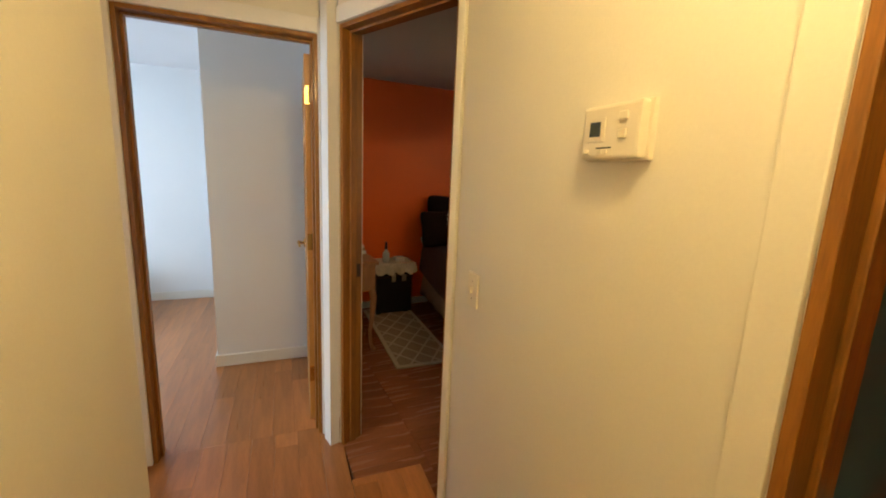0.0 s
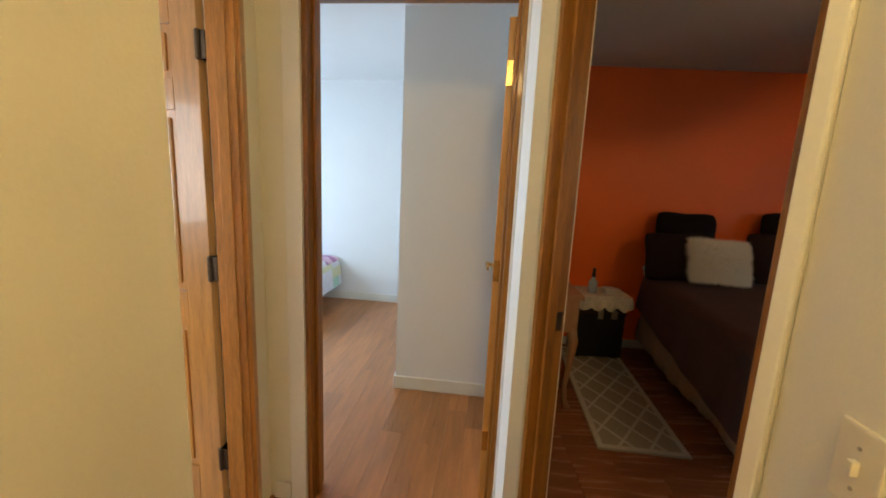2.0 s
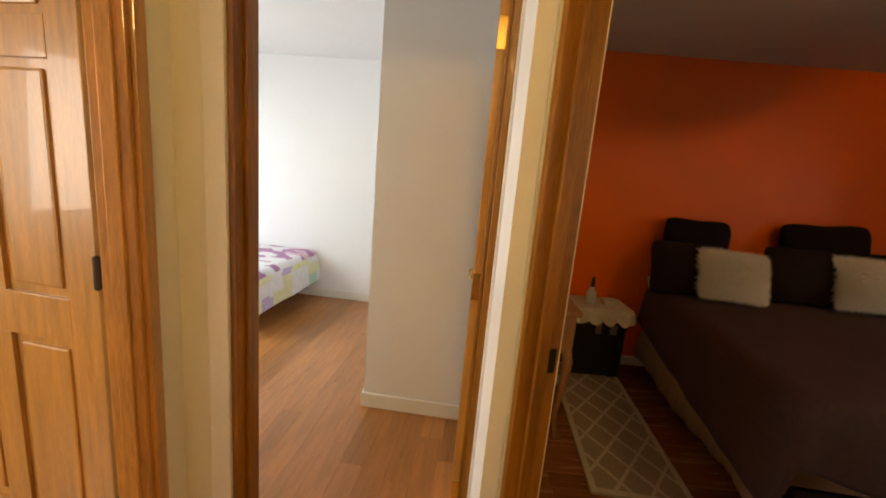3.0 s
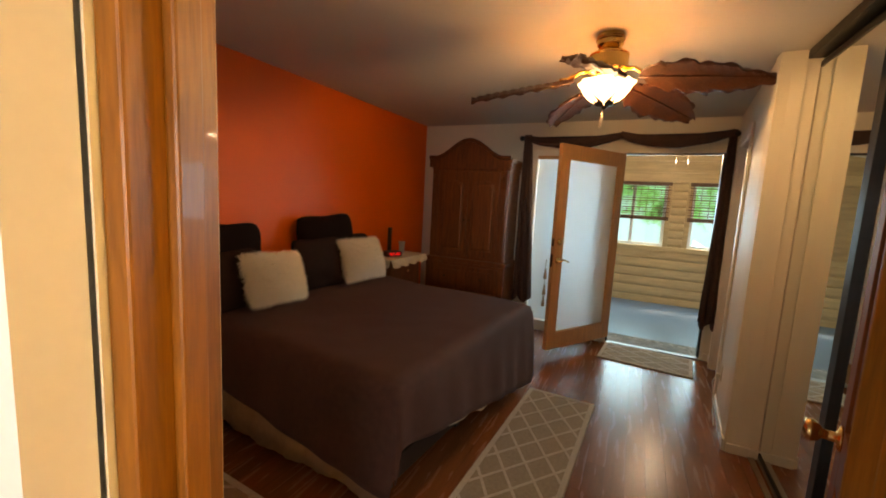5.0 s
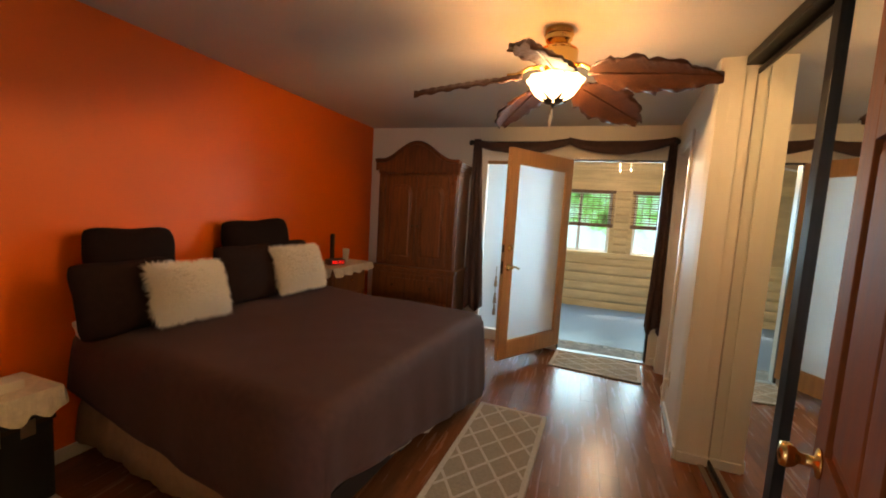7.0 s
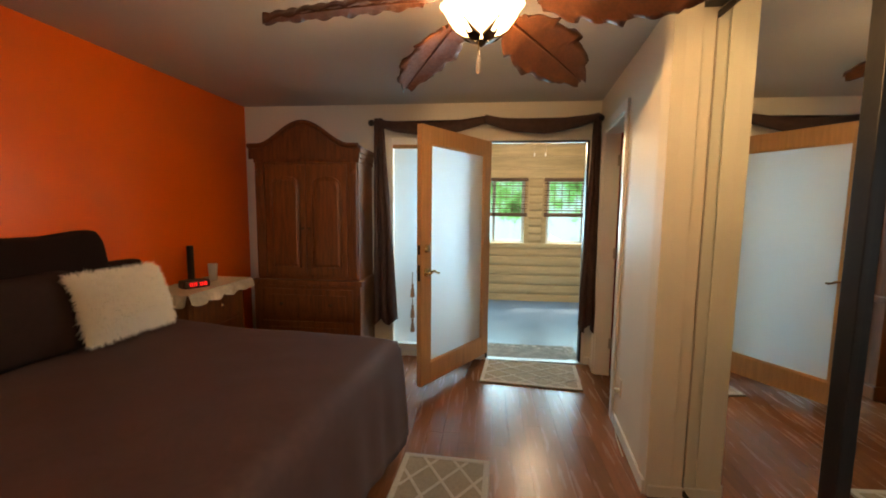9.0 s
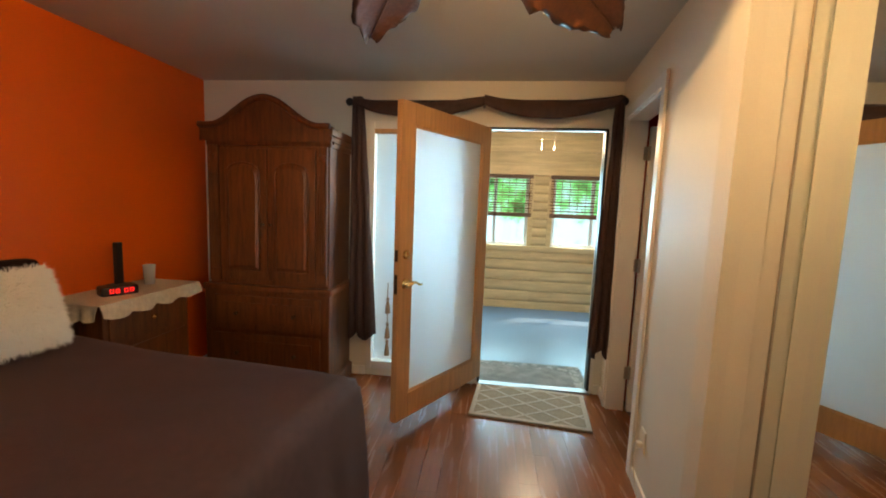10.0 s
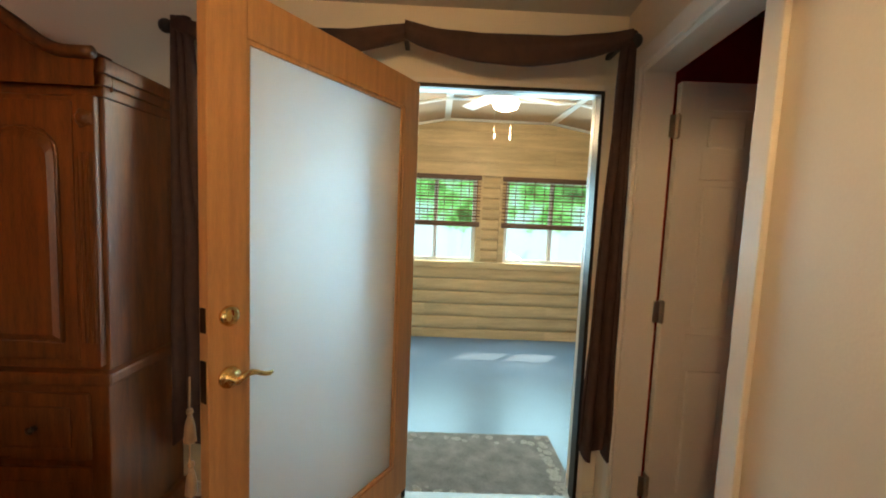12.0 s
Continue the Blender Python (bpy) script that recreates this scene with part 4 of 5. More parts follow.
lathe(bm, [(0.0, 0), (0.035, 0.0), (0.037, 0.02), (0.037, 0.09), (0.015, 0.12), (0.013, 0.14), (0, 0.14)], 18)
part("bottle_body", bm, M_BOTTLE, _o, smooth=True)
bm = bmesh.new()
lathe(bm, [(0.016, 0.135), (0.016, 0.165), (0.012, 0.17), (0.012, 0.21), (0, 0.21)], 14)
part("pump", bm, M_DARK, _o)
tagged(bar("tissue_box", (1.90, 2.0, 5.08, 5.17, 0.558, 0.60), M_PAPER, bevel=0.004), "small white box on the lace cloth", "box")

# dressing table by the door wall
_v = thing("dressing_table", pose(0, 0, 0), "pinkish wooden dressing table with curved cabriole legs", "table")
bm = bmesh.new()
box(bm, 1.12, 1.45, 4.20, 4.86, 0.74, 0.77, bevel=0.008)
part("tabletop", bm, M_VANITY, _v)
bar("apron", (1.14, 1.43, 4.23, 4.83, 0.52, 0.74), M_VANITY, _v, 0.004)
for x, y in ((1.17, 4.26), (1.40, 4.26), (1.17, 4.80), (1.40, 4.80)):
    sx, sy = (1 if x > 1.3 else -1), (1 if y > 4.5 else -1)
    bm = bmesh.new()
    tube(bm, [(x + sx * o, y + sy * o, z) for o, z in ((0.0, 0.56), (0.018, 0.46), (0.010, 0.30), (-0.004, 0.14), (0.004, 0.05), (0.022, 0.0))], [0.03, 0.03, 0.022, 0.015, 0.014, 0.024], 8)
    part("leg", bm, M_VANITY, _v, smooth=True)
bar("drawer_front", (1.43, 1.438, 4.28, 4.78, 0.56, 0.71), M_VANITY, _v, 0.003)
for k, (dz, mt, lb) in enumerate(((0.772, M_PAPER, "cream folded papers"), (0.802, M_SKIRT, "beige book"), (0.828, M_PAPER, "white paper stack"))):
    tagged(bar("book", (1.23 + 0.01 * k, 1.43 - 0.01 * k, 4.52, 4.80 - 0.02 * k, dz, dz + 0.026 - 0.002 * k), mt, bevel=0.002), lb + " stacked on the dressing table", "book", "books on the dressing table")

# right bedside table with lace cloth and alarm clock
_n = thing("nightstand", pose(0, 0, 0), "dark carved wooden nightstand beside the armoire", "nightstand")
bar("carcass", (4.15, 4.77, 4.97, 5.30, 0.06, 0.815), M_OAK, _n, 0.008)
bar("tabletop", (4.12, 4.80, 4.94, 5.31, 0.815, 0.845), M_OAK, _n, 0.008)
for z in (0.12, 0.36, 0.60):
    d = bar("drawer", (4.18, 4.74, 4.955, 4.97, z, z + 0.20), M_OAK, _n, 0.004)
    bm = bmesh.new()
    lathe(bm, [(0.008, 0), (0.008, 0.012), (0.016, 0.018), (0.0, 0.026)], 12, pose(4.46, 4.955, z + 0.10, 90))
    part("drawer_knob", bm, M_BRASS, d)
for x in (4.18, 4.74):
    for y in (5.0, 5.27):
        bar("foot", (x - 0.03, x + 0.03, y - 0.03, y + 0.03, 0, 0.06), M_OAK, _n)
_c = thing("table_cloth", pose(0, 0, 0), "cream scalloped lace cloth on the dark nightstand", "tablecloth")
lace_cloth(_c, 4.10, 4.83, 4.93, 5.31, 0.847, 0.085, 2, "flr")
_k = thing("alarm_clock", pose(4.36, 5.08, 0.853, 0, 0, -30), "black alarm clock with glowing red digits", "clock")
bm = bmesh.new()
box(bm, -0.09, 0.09, -0.05, 0.05, 0, 0.055, bevel=0.012)
part("clock_body", bm, M_DARK, _k)
for k in range(4):
    x = -0.05 + 0.028 * k + (0.012 if k > 1 else 0)
    for a in ((x, x + 0.003, 0.018, 0.040), (x + 0.015, x + 0.018, 0.018, 0.040), (x, x + 0.018, 0.038, 0.041), (x, x + 0.018, 0.017, 0.020)):
        bar("digit_segment", (a[0], a[1], -0.0515, -0.0495, a[2], a[3]), M_REDLED, _k, label="glowing red segment")
_k = thing("cordless_phone", pose(4.50, 5.21, 0.853), "tall black cordless phone in its cradle", "phone")
bar("cradle", (-0.05, 0.05, -0.05, 0.05, 0, 0.03), M_DARK, _k, 0.008)
bar("handset", (-0.022, 0.022, -0.012, 0.018, 0.02, 0.29), M_DARK, _k, 0.007)
_k = thing("water_glass", pose(4.66, 5.15, 0.853), "hazy drinking glass on the lace cloth", "glass")
bm = bmesh.new()
lathe(bm, [(0.0, 0.0), (0.028, 0.0), (0.036, 0.13), (0.034, 0.13), (0.026, 0.008), (0.0, 0.008)], 20)
part("glass_body", bm, M_FROST, _k, smooth=True)

# ---- armoire ----
def armoire():
    a = thing("armoire", pose(0, 0, 0), "carved oak armoire with an arched bonnet and panelled doors", "armoire")
    x0, x1, y0, y1 = 5.03, 5.44, 4.055, 4.982
    bm = bmesh.new()
    box(bm, x0, x1, y0, y1, 0.80, 1.86, bevel=0.006)
    part("upper_case", bm, M_OAK, a)
    bm = bmesh.new()
    box(bm, x0 - 0.03, x1, y0 - 0.015, y1 + 0.03, 0.10, 0.78, bevel=0.006)
    part("lower_case", bm, M_OAK, a)
    bm = bmesh.new()
    box(bm, x0 - 0.05, x1, y0 - 0.035, y1 + 0.035, 0.76, 0.81, bevel=0.012)
    part("waist_moulding", bm, M_OAK, a)
    bm = bmesh.new()
    box(bm, x0 - 0.05, x1, y0 - 0.04, y1 + 0.04, 0.0, 0.11, bevel=0.012)
    part("plinth", bm, M_OAK, a)
    # cornice in three steps, then the arched bonnet
    for o, z0, z1 in ((0.010, 1.82, 1.86), (0.018, 1.86, 1.90), (0.028, 1.90, 1.955)):
        bm = bmesh.new()
        box(bm, x0 - o, x1, y0 - o, y1 + o, z0, z1, bevel=0.008)
        part("cornice_moulding", bm, M_OAK, a)
    bm = bmesh.new()
    n, half = 36, (y1 - y0) / 2 + 0.020
    rows = []
    for depth in (x0 - 0.06, x0 + 0.02):
        row = []
        for k in range(n + 1):
            u = 2 * k / n - 1
            z = 1.962 + 0.190 * (0.5 + 0.5 * math.cos(math.pi * min(1, abs(u) / 0.82))) ** 0.9
            row.append((bm.verts.new((depth, (y0 + y1) / 2 + half * u, z)), bm.verts.new((depth, (y0 + y1) / 2 + half * u, 1.845))))
        rows.append(row)
    for k in range(n):
        f, b = rows
        bm.faces.new((f[k][0], f[k + 1][0], f[k + 1][1], f[k][1]))
        bm.faces.new((b[k][0], b[k + 1][0], b[k + 1][1], b[k][1]))
        bm.faces.new((f[k][0], f[k + 1][0], b[k + 1][0], b[k][0]))
    part("bonnet", bm, M_OAK, a)
    bm = bmesh.new()
    _pts = []
    for k in range(n + 1):
        u = 2 * k / n - 1
        _pts.append((x0 - 0.065, (y0 + y1) / 2 + half * u, 1.955 + 0.190 * (0.5 + 0.5 * math.cos(math.pi * min(1, abs(u) / 0.82))) ** 0.9))
    tube(bm, _pts, 0.022, 8)
    part("bonnet_moulding", bm, M_OAK, a, smooth=True)
    # two doors with arched panels
    c = (y0 + y1) / 2
    for d0, d1 in ((y0 + 0.10, c - 0.004), (c + 0.004, y1 - 0.10)):
        d = bar("door", (x0 - 0.018, x0 - 0.001, d0, d1, 0.85, 1.80), M_OAK, a, 0.003)
        bm = bmesh.new()
        pts = [(d0 + 0.055, 0.92), (d1 - 0.055, 0.92), (d1 - 0.055, 1.60)]
        m_ = (d0 + d1) / 2
        hw = (d1 - d0) / 2 - 0.055
        pts += [(m_ + hw * math.cos(math.pi * k / 12), 1.60 + 0.10 * math.sin(math.pi * k / 12) ** 0.7) for k in range(1, 12)]
        pts += [(d0 + 0.055, 1.60)]
        outer = [bm.verts.new((x0 - 0.0185, y, z)) for y, z in pts]
        cy, cz = m_, 1.27
        inner = [bm.verts.new((x0 - 0.034, cy + (y - cy) * 0.80, cz + (z - cz) * 0.92)) for y, z in pts]
        for k in range(len(pts)):
            j = (k + 1) % len(pts)
            bm.faces.new((outer[k], outer[j], inner[j], inner[k]))
        bm.faces.new(inner)
        part("raised_panel", bm, M_OAK, d)
        bm = bmesh.new()
        tube(bm, [(x0 - 0.021, y, z) for y, z in pts + pts[:1]], 0.008, 6)
        part("panel_moulding", bm, M_OAK, d, smooth=True)
        s = 1 if d1 < c else -1
        bm = bmesh.new()
        lathe(bm, [(0.010, 0), (0.007, 0.010), (0.013, 0.022), (0.0, 0.028)], 12, pose(x0 - 0.018, (d1 - 0.025) if s > 0 else (d0 + 0.025), 1.26, 0, -90))
        part("door_knob", bm, M_BRONZE, d)
    # fluted pilasters with carved caps
    for p0 in (y0 + 0.012, y1 - 0.088):
        pl = bar("pilaster", (x0 - 0.028, x0 - 0.001, p0, p0 + 0.076, 0.83, 1.82), M_OAK, a, 0.004)
        for k in range(4):
            y = p0 + 0.013 + 0.0165 * k
            bm = bmesh.new()
            tube(bm, [(x0 - 0.030, y, 0.92), (x0 - 0.030, y, 1.62)], 0.006, 6)
            part("flute", bm, M_OAK, pl)
        bm = bmesh.new()
        lathe(bm, [(0.0, 0.02), (0.012, 0.018), (0.022, 0.010), (0.032, 0.0)], 10, pose(x0 - 0.028, p0 + 0.038, 1.74, 0, -90))
        for k in range(5):
            lathe(bm, [(0.0, 0.012), (0.011, 0.0)], 8, pose(x0 - 0.028, p0 + 0.038 + 0.026 * math.cos(k * 1.257), 1.74 + 0.026 * math.sin(k * 1.257), 0, -90))
        part("carved_rosette", bm, M_OAK, pl)
    for z0, z1 in ((0.16, 0.44), (0.47, 0.73)):
        d = bar("drawer", (x0 - 0.048, x0 - 0.031, y0 + 0.05, y1 - 0.05, z0, z1), M_OAK, a, 0.006)
        bar("drawer_panel", (x0 - 0.056, x0 - 0.047, y0 + 0.11, y1 - 0.11, z0 + 0.05, z1 - 0.05), M_OAK, d, 0.006)
        for y in (y0 + 0.24, y1 - 0.24):
            bm = bmesh.new()
            lathe(bm, [(0.012, 0), (0.008, 0.010), (0.015, 0.022), (0.0, 0.03)], 12, pose(x0 - 0.056, y, (z0 + z1) / 2, 0, -90))
            part("drawer_knob", bm, M_BRONZE, d)


armoire()

# ---- mirrored closet ----
_m = tagged(thing("door_6", pose(0, 0, 0), "tall mirrored closet door in a slim dark frame", "closet door"), kind="structure")
bar("mirror", (2.78, 3.684, 1.955, 1.961, 0.05, 2.30), M_MIRROR, _m, label="clear mirror glass")
bar("frame_stile", (3.684, 3.692, 1.950, 1.964, 0.02, 2.33), M_STEEL, _m)
bar("frame_stile", (2.73, 2.78, 1.945, 1.975, 0.02, 2.33), M_DARKFRAME, _m, 0.003)
for z in ((0.02, 0.05), (2.30, 2.33)):
    bar("frame_rail", (2.78, 3.684, 1.945, 1.966, *z), M_DARKFRAME, _m, 0.003)
_m = tagged(thing("door_7", pose(0, 0, 0), "tall mirrored closet door behind the bedroom door", "closet door"), kind="structure")
bar("mirror", (1.50, 2.80, 1.995, 2.001, 0.05, 2.30), M_MIRROR, _m, label="clear mirror glass")
for d in ((2.80, 2.855), (1.45, 1.50)):
    bar("frame_stile", (d[0], d[1], 1.978, 2.02, 0.02, 2.33), M_DARKFRAME, _m, 0.003)
for z in ((0.02, 0.05), (2.30, 2.33)):
    bar("frame_rail", (1.50, 2.80, 1.985, 2.015, *z), M_DARKFRAME, _m, 0.003)
strip("trim_closet_track", [(1.42, 3.693, 1.945, 2.022, 2.35, 2.399)], M_DARKFRAME, "dark metal sliding track at the closet head", "track")
strip("trim_closet_floor_track", [(1.42, 3.68, 1.945, 1.97, 0.0005, 0.010), (1.42, 3.68, 1.985, 2.015, 0.0005, 0.010)], M_STEEL, "dark metal sliding track on the floor", "track", bevel=0.002)

# ---- ceiling fan ----
def leaf_blade(parent, ang, arms, length=0.56, width=0.165, r0=0.17, z=2.160, tilt=-17):
    """A carved palm-leaf fan blade with a wavy, toothed outline and ribs."""
    m = pose(0, 0, 0, 0, 0, ang) @ pose(r0, 0, z - BED_Z, tilt, 0, 0)
    bm = bmesh.new()
    n, k = 44, 10
    grid = []
    for i in range(n + 1):
        u = i / n
        w = width * (math.sin(math.pi * min(1, u * 0.88 + 0.10)) ** 0.65) * (1 - 0.30 * u * u)
        tooth = 0.78 + 0.22 * ((u * 3.4 + 0.3) % 1.0)
        w = max(w * tooth, 0.010)
        row = []
        for j in range(k + 1):
            v = 2 * j / k - 1
            rib = 0.0065 * math.cos(12 * math.pi * (u - 0.40 * abs(v)))
            cup = -0.018 * v * v - 0.02 * u * u - 0.085 * u
            row.append((Vector((length * u + 0.03 * abs(v) * (1 - u), w * v, cup + rib))))
        grid.append(row)
    lo = [[bm.verts.new(m @ p) for p in row] for row in grid]
    hi = [[bm.verts.new(m @ (p + Vector((0, 0, 0.008)))) for p in row] for row in grid]
    for i in range(n):
        for j in range(k):
            bm.faces.new((lo[i][j], lo[i + 1][j], lo[i + 1][j + 1], lo[i][j + 1]))
            bm.faces.new((hi[i][j], hi[i][j + 1], hi[i + 1][j + 1], hi[i + 1][j]))
        bm.faces.new((lo[i][0], hi[i][0], hi[i + 1][0], lo[i + 1][0]))
        bm.faces.new((lo[i][k], lo[i + 1][k], hi[i + 1][k], hi[i][k]))
    b = part("blade", bm, M_LEAF, parent, "carved brown leaf-shaped blade", True)
    bm = bmesh.new()
    tube(bm, [m @ Vector((length * u, 0, -0.004 - 0.02 * u * u - 0.085 * u)) for u in [q / 10 for q in range(11)]], [0.007 - 0.0005 * q for q in range(11)], 6)
    part("midrib", bm, M_LEAF, b, smooth=True)
    bm = bmesh.new()
    mm = pose(0, 0, 0, 0, 0, ang)
    tube(bm, [mm @ Vector(p) for p in ((0.085, 0, 2.215 - BED_Z), (0.14, 0, 2.208 - BED_Z), (0.20, 0, z + 0.008 - BED_Z), (0.25, 0, z + 0.006 - BED_Z))], [0.012, 0.010, 0.012, 0.008], 8)
    part("blade_arm", bm, M_BRASS, arms, "brass blade arm", True)


_f = thing("ceiling_fan", pose(3.172, 3.0, BED_Z), "brass ceiling fan with five carved leaf blades and lit bowl", "ceiling fan")
bm = bmesh.new()
lathe(bm, [(0.0, 0), (0.070, 0), (0.072, -0.018), (0.070, -0.022), (0.074, -0.030), (0.070, -0.034), (0.066, -0.055), (0.050, -0.075), (0.0, -0.078)], 28)
part("canopy", bm, M_BRASS, _f, smooth=False)
bm = bmesh.new()
lathe(bm, [(0.0, -0.074), (0.05, -0.080), (0.085, -0.092), (0.101, -0.104), (0.103, -0.110), (0.101, -0.115), (0.101, -0.182), (0.092, -0.196), (0.06, -0.206), (0.0, -0.206)], 32)
_mo = part("motor_housing", bm, M_BRASS, _f)
for k in range(5):
    leaf_blade(_f, 35 + 72 * k, _f)
bm = bmesh.new()
lathe(bm, [(0.0, -0.204), (0.06, -0.208), (0.05, -0.222), (0.082, -0.234), (0.082, -0.244), (0.0, -0.244)], 28)
part("light_fitter", bm, M_BRASS, _f)
bm = bmesh.new()
steps = 40
prof = [(0.142, -0.246), (0.137, -0.256), (0.122, -0.274), (0.113, -0.294), (0.092, -0.324), (0.056, -0.350), (0.0, -0.359)]
rings = []
for r, z in prof:
    rings.append([bm.verts.new((r * (1 + 0.05 * math.cos(8 * 2 * math.pi * i / steps)) * math.cos(2 * math.pi * i / steps), r * (1 + 0.05 * math.cos(8 * 2 * math.pi * i / steps)) * math.sin(2 * math.pi * i / steps), z)) for i in range(steps)])
for a, b in zip(rings, rings[1:]):
    for i in range(steps):
        bm.faces.new((a[i], a[(i + 1) % steps], b[(i + 1) % steps], b[i]))
_bw = part("light_bowl", bm, M_BOWL, _f, "glowing frosted glass bowl", True)
_bw.visible_shadow = False
for k in range(5):
    bm = bmesh.new()
    mm = pose(0, 0, 0, 0, 0, 72 * k)
    v = [bm.verts.new(mm @ Vector(p)) for p in ((0.012, 0, -0.374), (0.040, 0.026, -0.362), (0.066, 0.018, -0.352), (0.104, 0.0, -0.316), (0.066, -0.018, -0.352), (0.040, -0.026, -0.362))]
    bm.faces.new(v)
    q = part("leaf_finial", bm, M_BRONZE, _f, "dark metal leaf under the bowl")
    q.modifiers.new("thickness", "SOLIDIFY").thickness = 0.004
bm = bmesh.new()
lathe(bm, [(0.0, -0.358), (0.020, -0.366), (0.012, -0.380), (0.0, -0.388)], 14)
part("finial", bm, M_BRONZE, _f)
for dx, L in ((0.03, 0.445), (-0.02, 0.485)):
    bm = bmesh.new()
    tube(bm, [(dx, 0.01, -0.35), (dx, 0.01, -L + 0.06)], 0.0015, 5)
    ch = part("pull_chain", bm, M_BRASS, _f)
    bm = bmesh.new()
    lathe(bm, [(0.0, -L + 0.062), (0.004, -L + 0.055), (0.009, -L + 0.02), (0.007, -L + 0.005), (0.0, -L)], 10, pose(dx, 0.01, 0))
    part("pull_knob", bm, M_PLASTIC, ch, "small ivory pull knob", True)

# ---- curtain ----
def rod_x(y):
    """The rod stands a little further off the wall at the doorway's end."""
    return 5.26 + 0.04 * (y - 2.03)


_c = thing("curtain_scarf", pose(0, 0, 0), "dark brown scarf curtain draped over a black rod", "curtain")
bm = bmesh.new()
tube(bm, [(rod_x(2.025), 2.025, 2.21), (rod_x(4.02), 4.02, 2.21)], 0.012, 10)
_r = part("rod", bm, M_DARK, _c, "black curtain rod", True)
for y in (2.035, 4.03):
    bm = bmesh.new()
    bmesh.ops.create_uvsphere(bm, u_segments=16, v_segments=10, radius=0.03, matrix=pose(rod_x(y), y, 2.21))
    part("finial", bm, M_DARK, _r, smooth=True)
for y in (2.07, 3.99, 3.0):
    bar("bracket", (rod_x(y), 5.452, y - 0.01, y + 0.01, 2.20, 2.222), M_DARK, _r)


def swag(y0, y1, top, sag, thick, seed):
    """A hanging run of gathered cloth between two points of the rod."""
    bm = bmesh.new()
    n, k = 40, 16
    rings = []
    for i in range(n + 1):
        u = i / n
        y = y0 + (y1 - y0) * u
        s = 4 * u * (1 - u)
        zc = top - sag * s + 0.012 * noise.noise((y * 4, seed, 0))
        h = thick * (0.75 + 0.55 * s + 0.2 * noise.noise((y * 5, seed, 2)))
        ring = []
        for j in range(k):
            a = 2 * math.pi * j / k
            r = 1 + 0.22 * math.sin(5 * a + 6 * u + seed) + 0.10 * math.sin(9 * a - 11 * u)
            ring.append(bm.verts.new((rod_x(y) - 0.005 + 0.036 * math.cos(a) * r, y, zc + h * math.sin(a) * (0.9 + 0.1 * r))))
        rings.append(ring)
    for a, b in zip(rings, rings[1:]):
        for j in range(k):
            bm.faces.new((a[j], a[(j + 1) % k], b[(j + 1) % k], b[j]))
    bm.faces.new(rings[0])
    bm.faces.new(rings[-1])
    part("swag", bm, M_CURTAIN, _c, smooth=True)


def tail(y0, y1, yt0, yt1, z0, seed):
    """A hanging end: narrow at the rod, wider at the hem, in folds."""
    bm = bmesh.new()
    n, k = 30, 40
    for face in (0,):
        rows = []
        for i in range(n + 1):
            u = i / n
            z = 2.245 + (z0 - 2.245) * u
            a0, a1 = yt0 + (y0 - yt0) * u ** 0.8, yt1 + (y1 - yt1) * u ** 0.8
            row = []
            for j in range(k + 1):
                v = j / k
                fold = 0.022 * math.sin(v * 17 + seed + 0.8 * noise.noise((v * 3, u * 3, seed)))
                zz = z + (0.035 * math.sin(v * 9 + seed) * u if i == n else 0)
                row.append(bm.verts.new((rod_x((y0 + y1) / 2) + fold * (0.5 + 0.7 * u), a0 + (a1 - a0) * v + 0.01 * noise.noise((v * 4, u * 5, seed)), zz)))
            rows.append(row)
        for i in range(n):
            for j in range(k):
                bm.faces.new((rows[i][j], rows[i][j + 1], rows[i + 1][j + 1], rows[i + 1][j]))
    t = part("tail", bm, M_CURTAIN, _c, "hanging end of dark brown scarf", True)
    t.modifiers.new("thickness", "SOLIDIFY").thickness = 0.012


swag(3.98, 3.0, 2.215, 0.068, 0.044, 1)
swag(3.0, 2.06, 2.225, 0.075, 0.046, 2)
tail(3.79, 4.0, 3.93, 3.99, 0.36, 1)
tail(2.015, 2.15, 2.03, 2.085, 0.40, 5)

# ---- rugs ----
def trellis_rug(name, m, w, l, label, step=0.17):
    t = thing(name, m, label, "rug")
    bm = bmesh.new()
    box(bm, -w / 2, w / 2, -l / 2, l / 2, 0.0005, 0.012, bevel=0.005)
    part("rug_body", bm, M_RUG, t)
    hw, hl = w / 2 - 0.035, l / 2 - 0.035
    k = 1.45
    for s in (1, -1):
        c = -(hl + k * hw)
        while c < hl + k * hw:
            pts = []
            for x in (-hw, hw):
                y = s * k * x + c
                if -hl <= y <= hl:
                    pts.append((x, y))
            for y in (-hl, hl):
                x = (y - c) / (s * k)
                if -hw < x < hw:
                    pts.append((x, y))
            if len(pts) == 2:
                z = 0.0135 if s > 0 else 0.0142
                bm = bmesh.new()
                beam(bm, (*pts[0], z), (*pts[1], z), 0.016, 0.003)
                part("trellis_line", bm, M_RUGLINE, t)
            c += step * k
    bm = bmesh.new()
    for a in ((-w / 2 + 0.006, -w / 2 + 0.035, -l / 2 + 0.006, l / 2 - 0.006), (w / 2 - 0.035, w / 2 - 0.006, -l / 2 + 0.006, l / 2 - 0.006), (-w / 2 + 0.035, w / 2 - 0.035, -l / 2 + 0.006, -l / 2 + 0.035), (-w / 2 + 0.035, w / 2 - 0.035, l / 2 - 0.035, l / 2 - 0.006)):
        box(bm, *a, 0.010, 0.0145)
    part("border", bm, M_RUGLINE, t, "cream rug border")
    return t


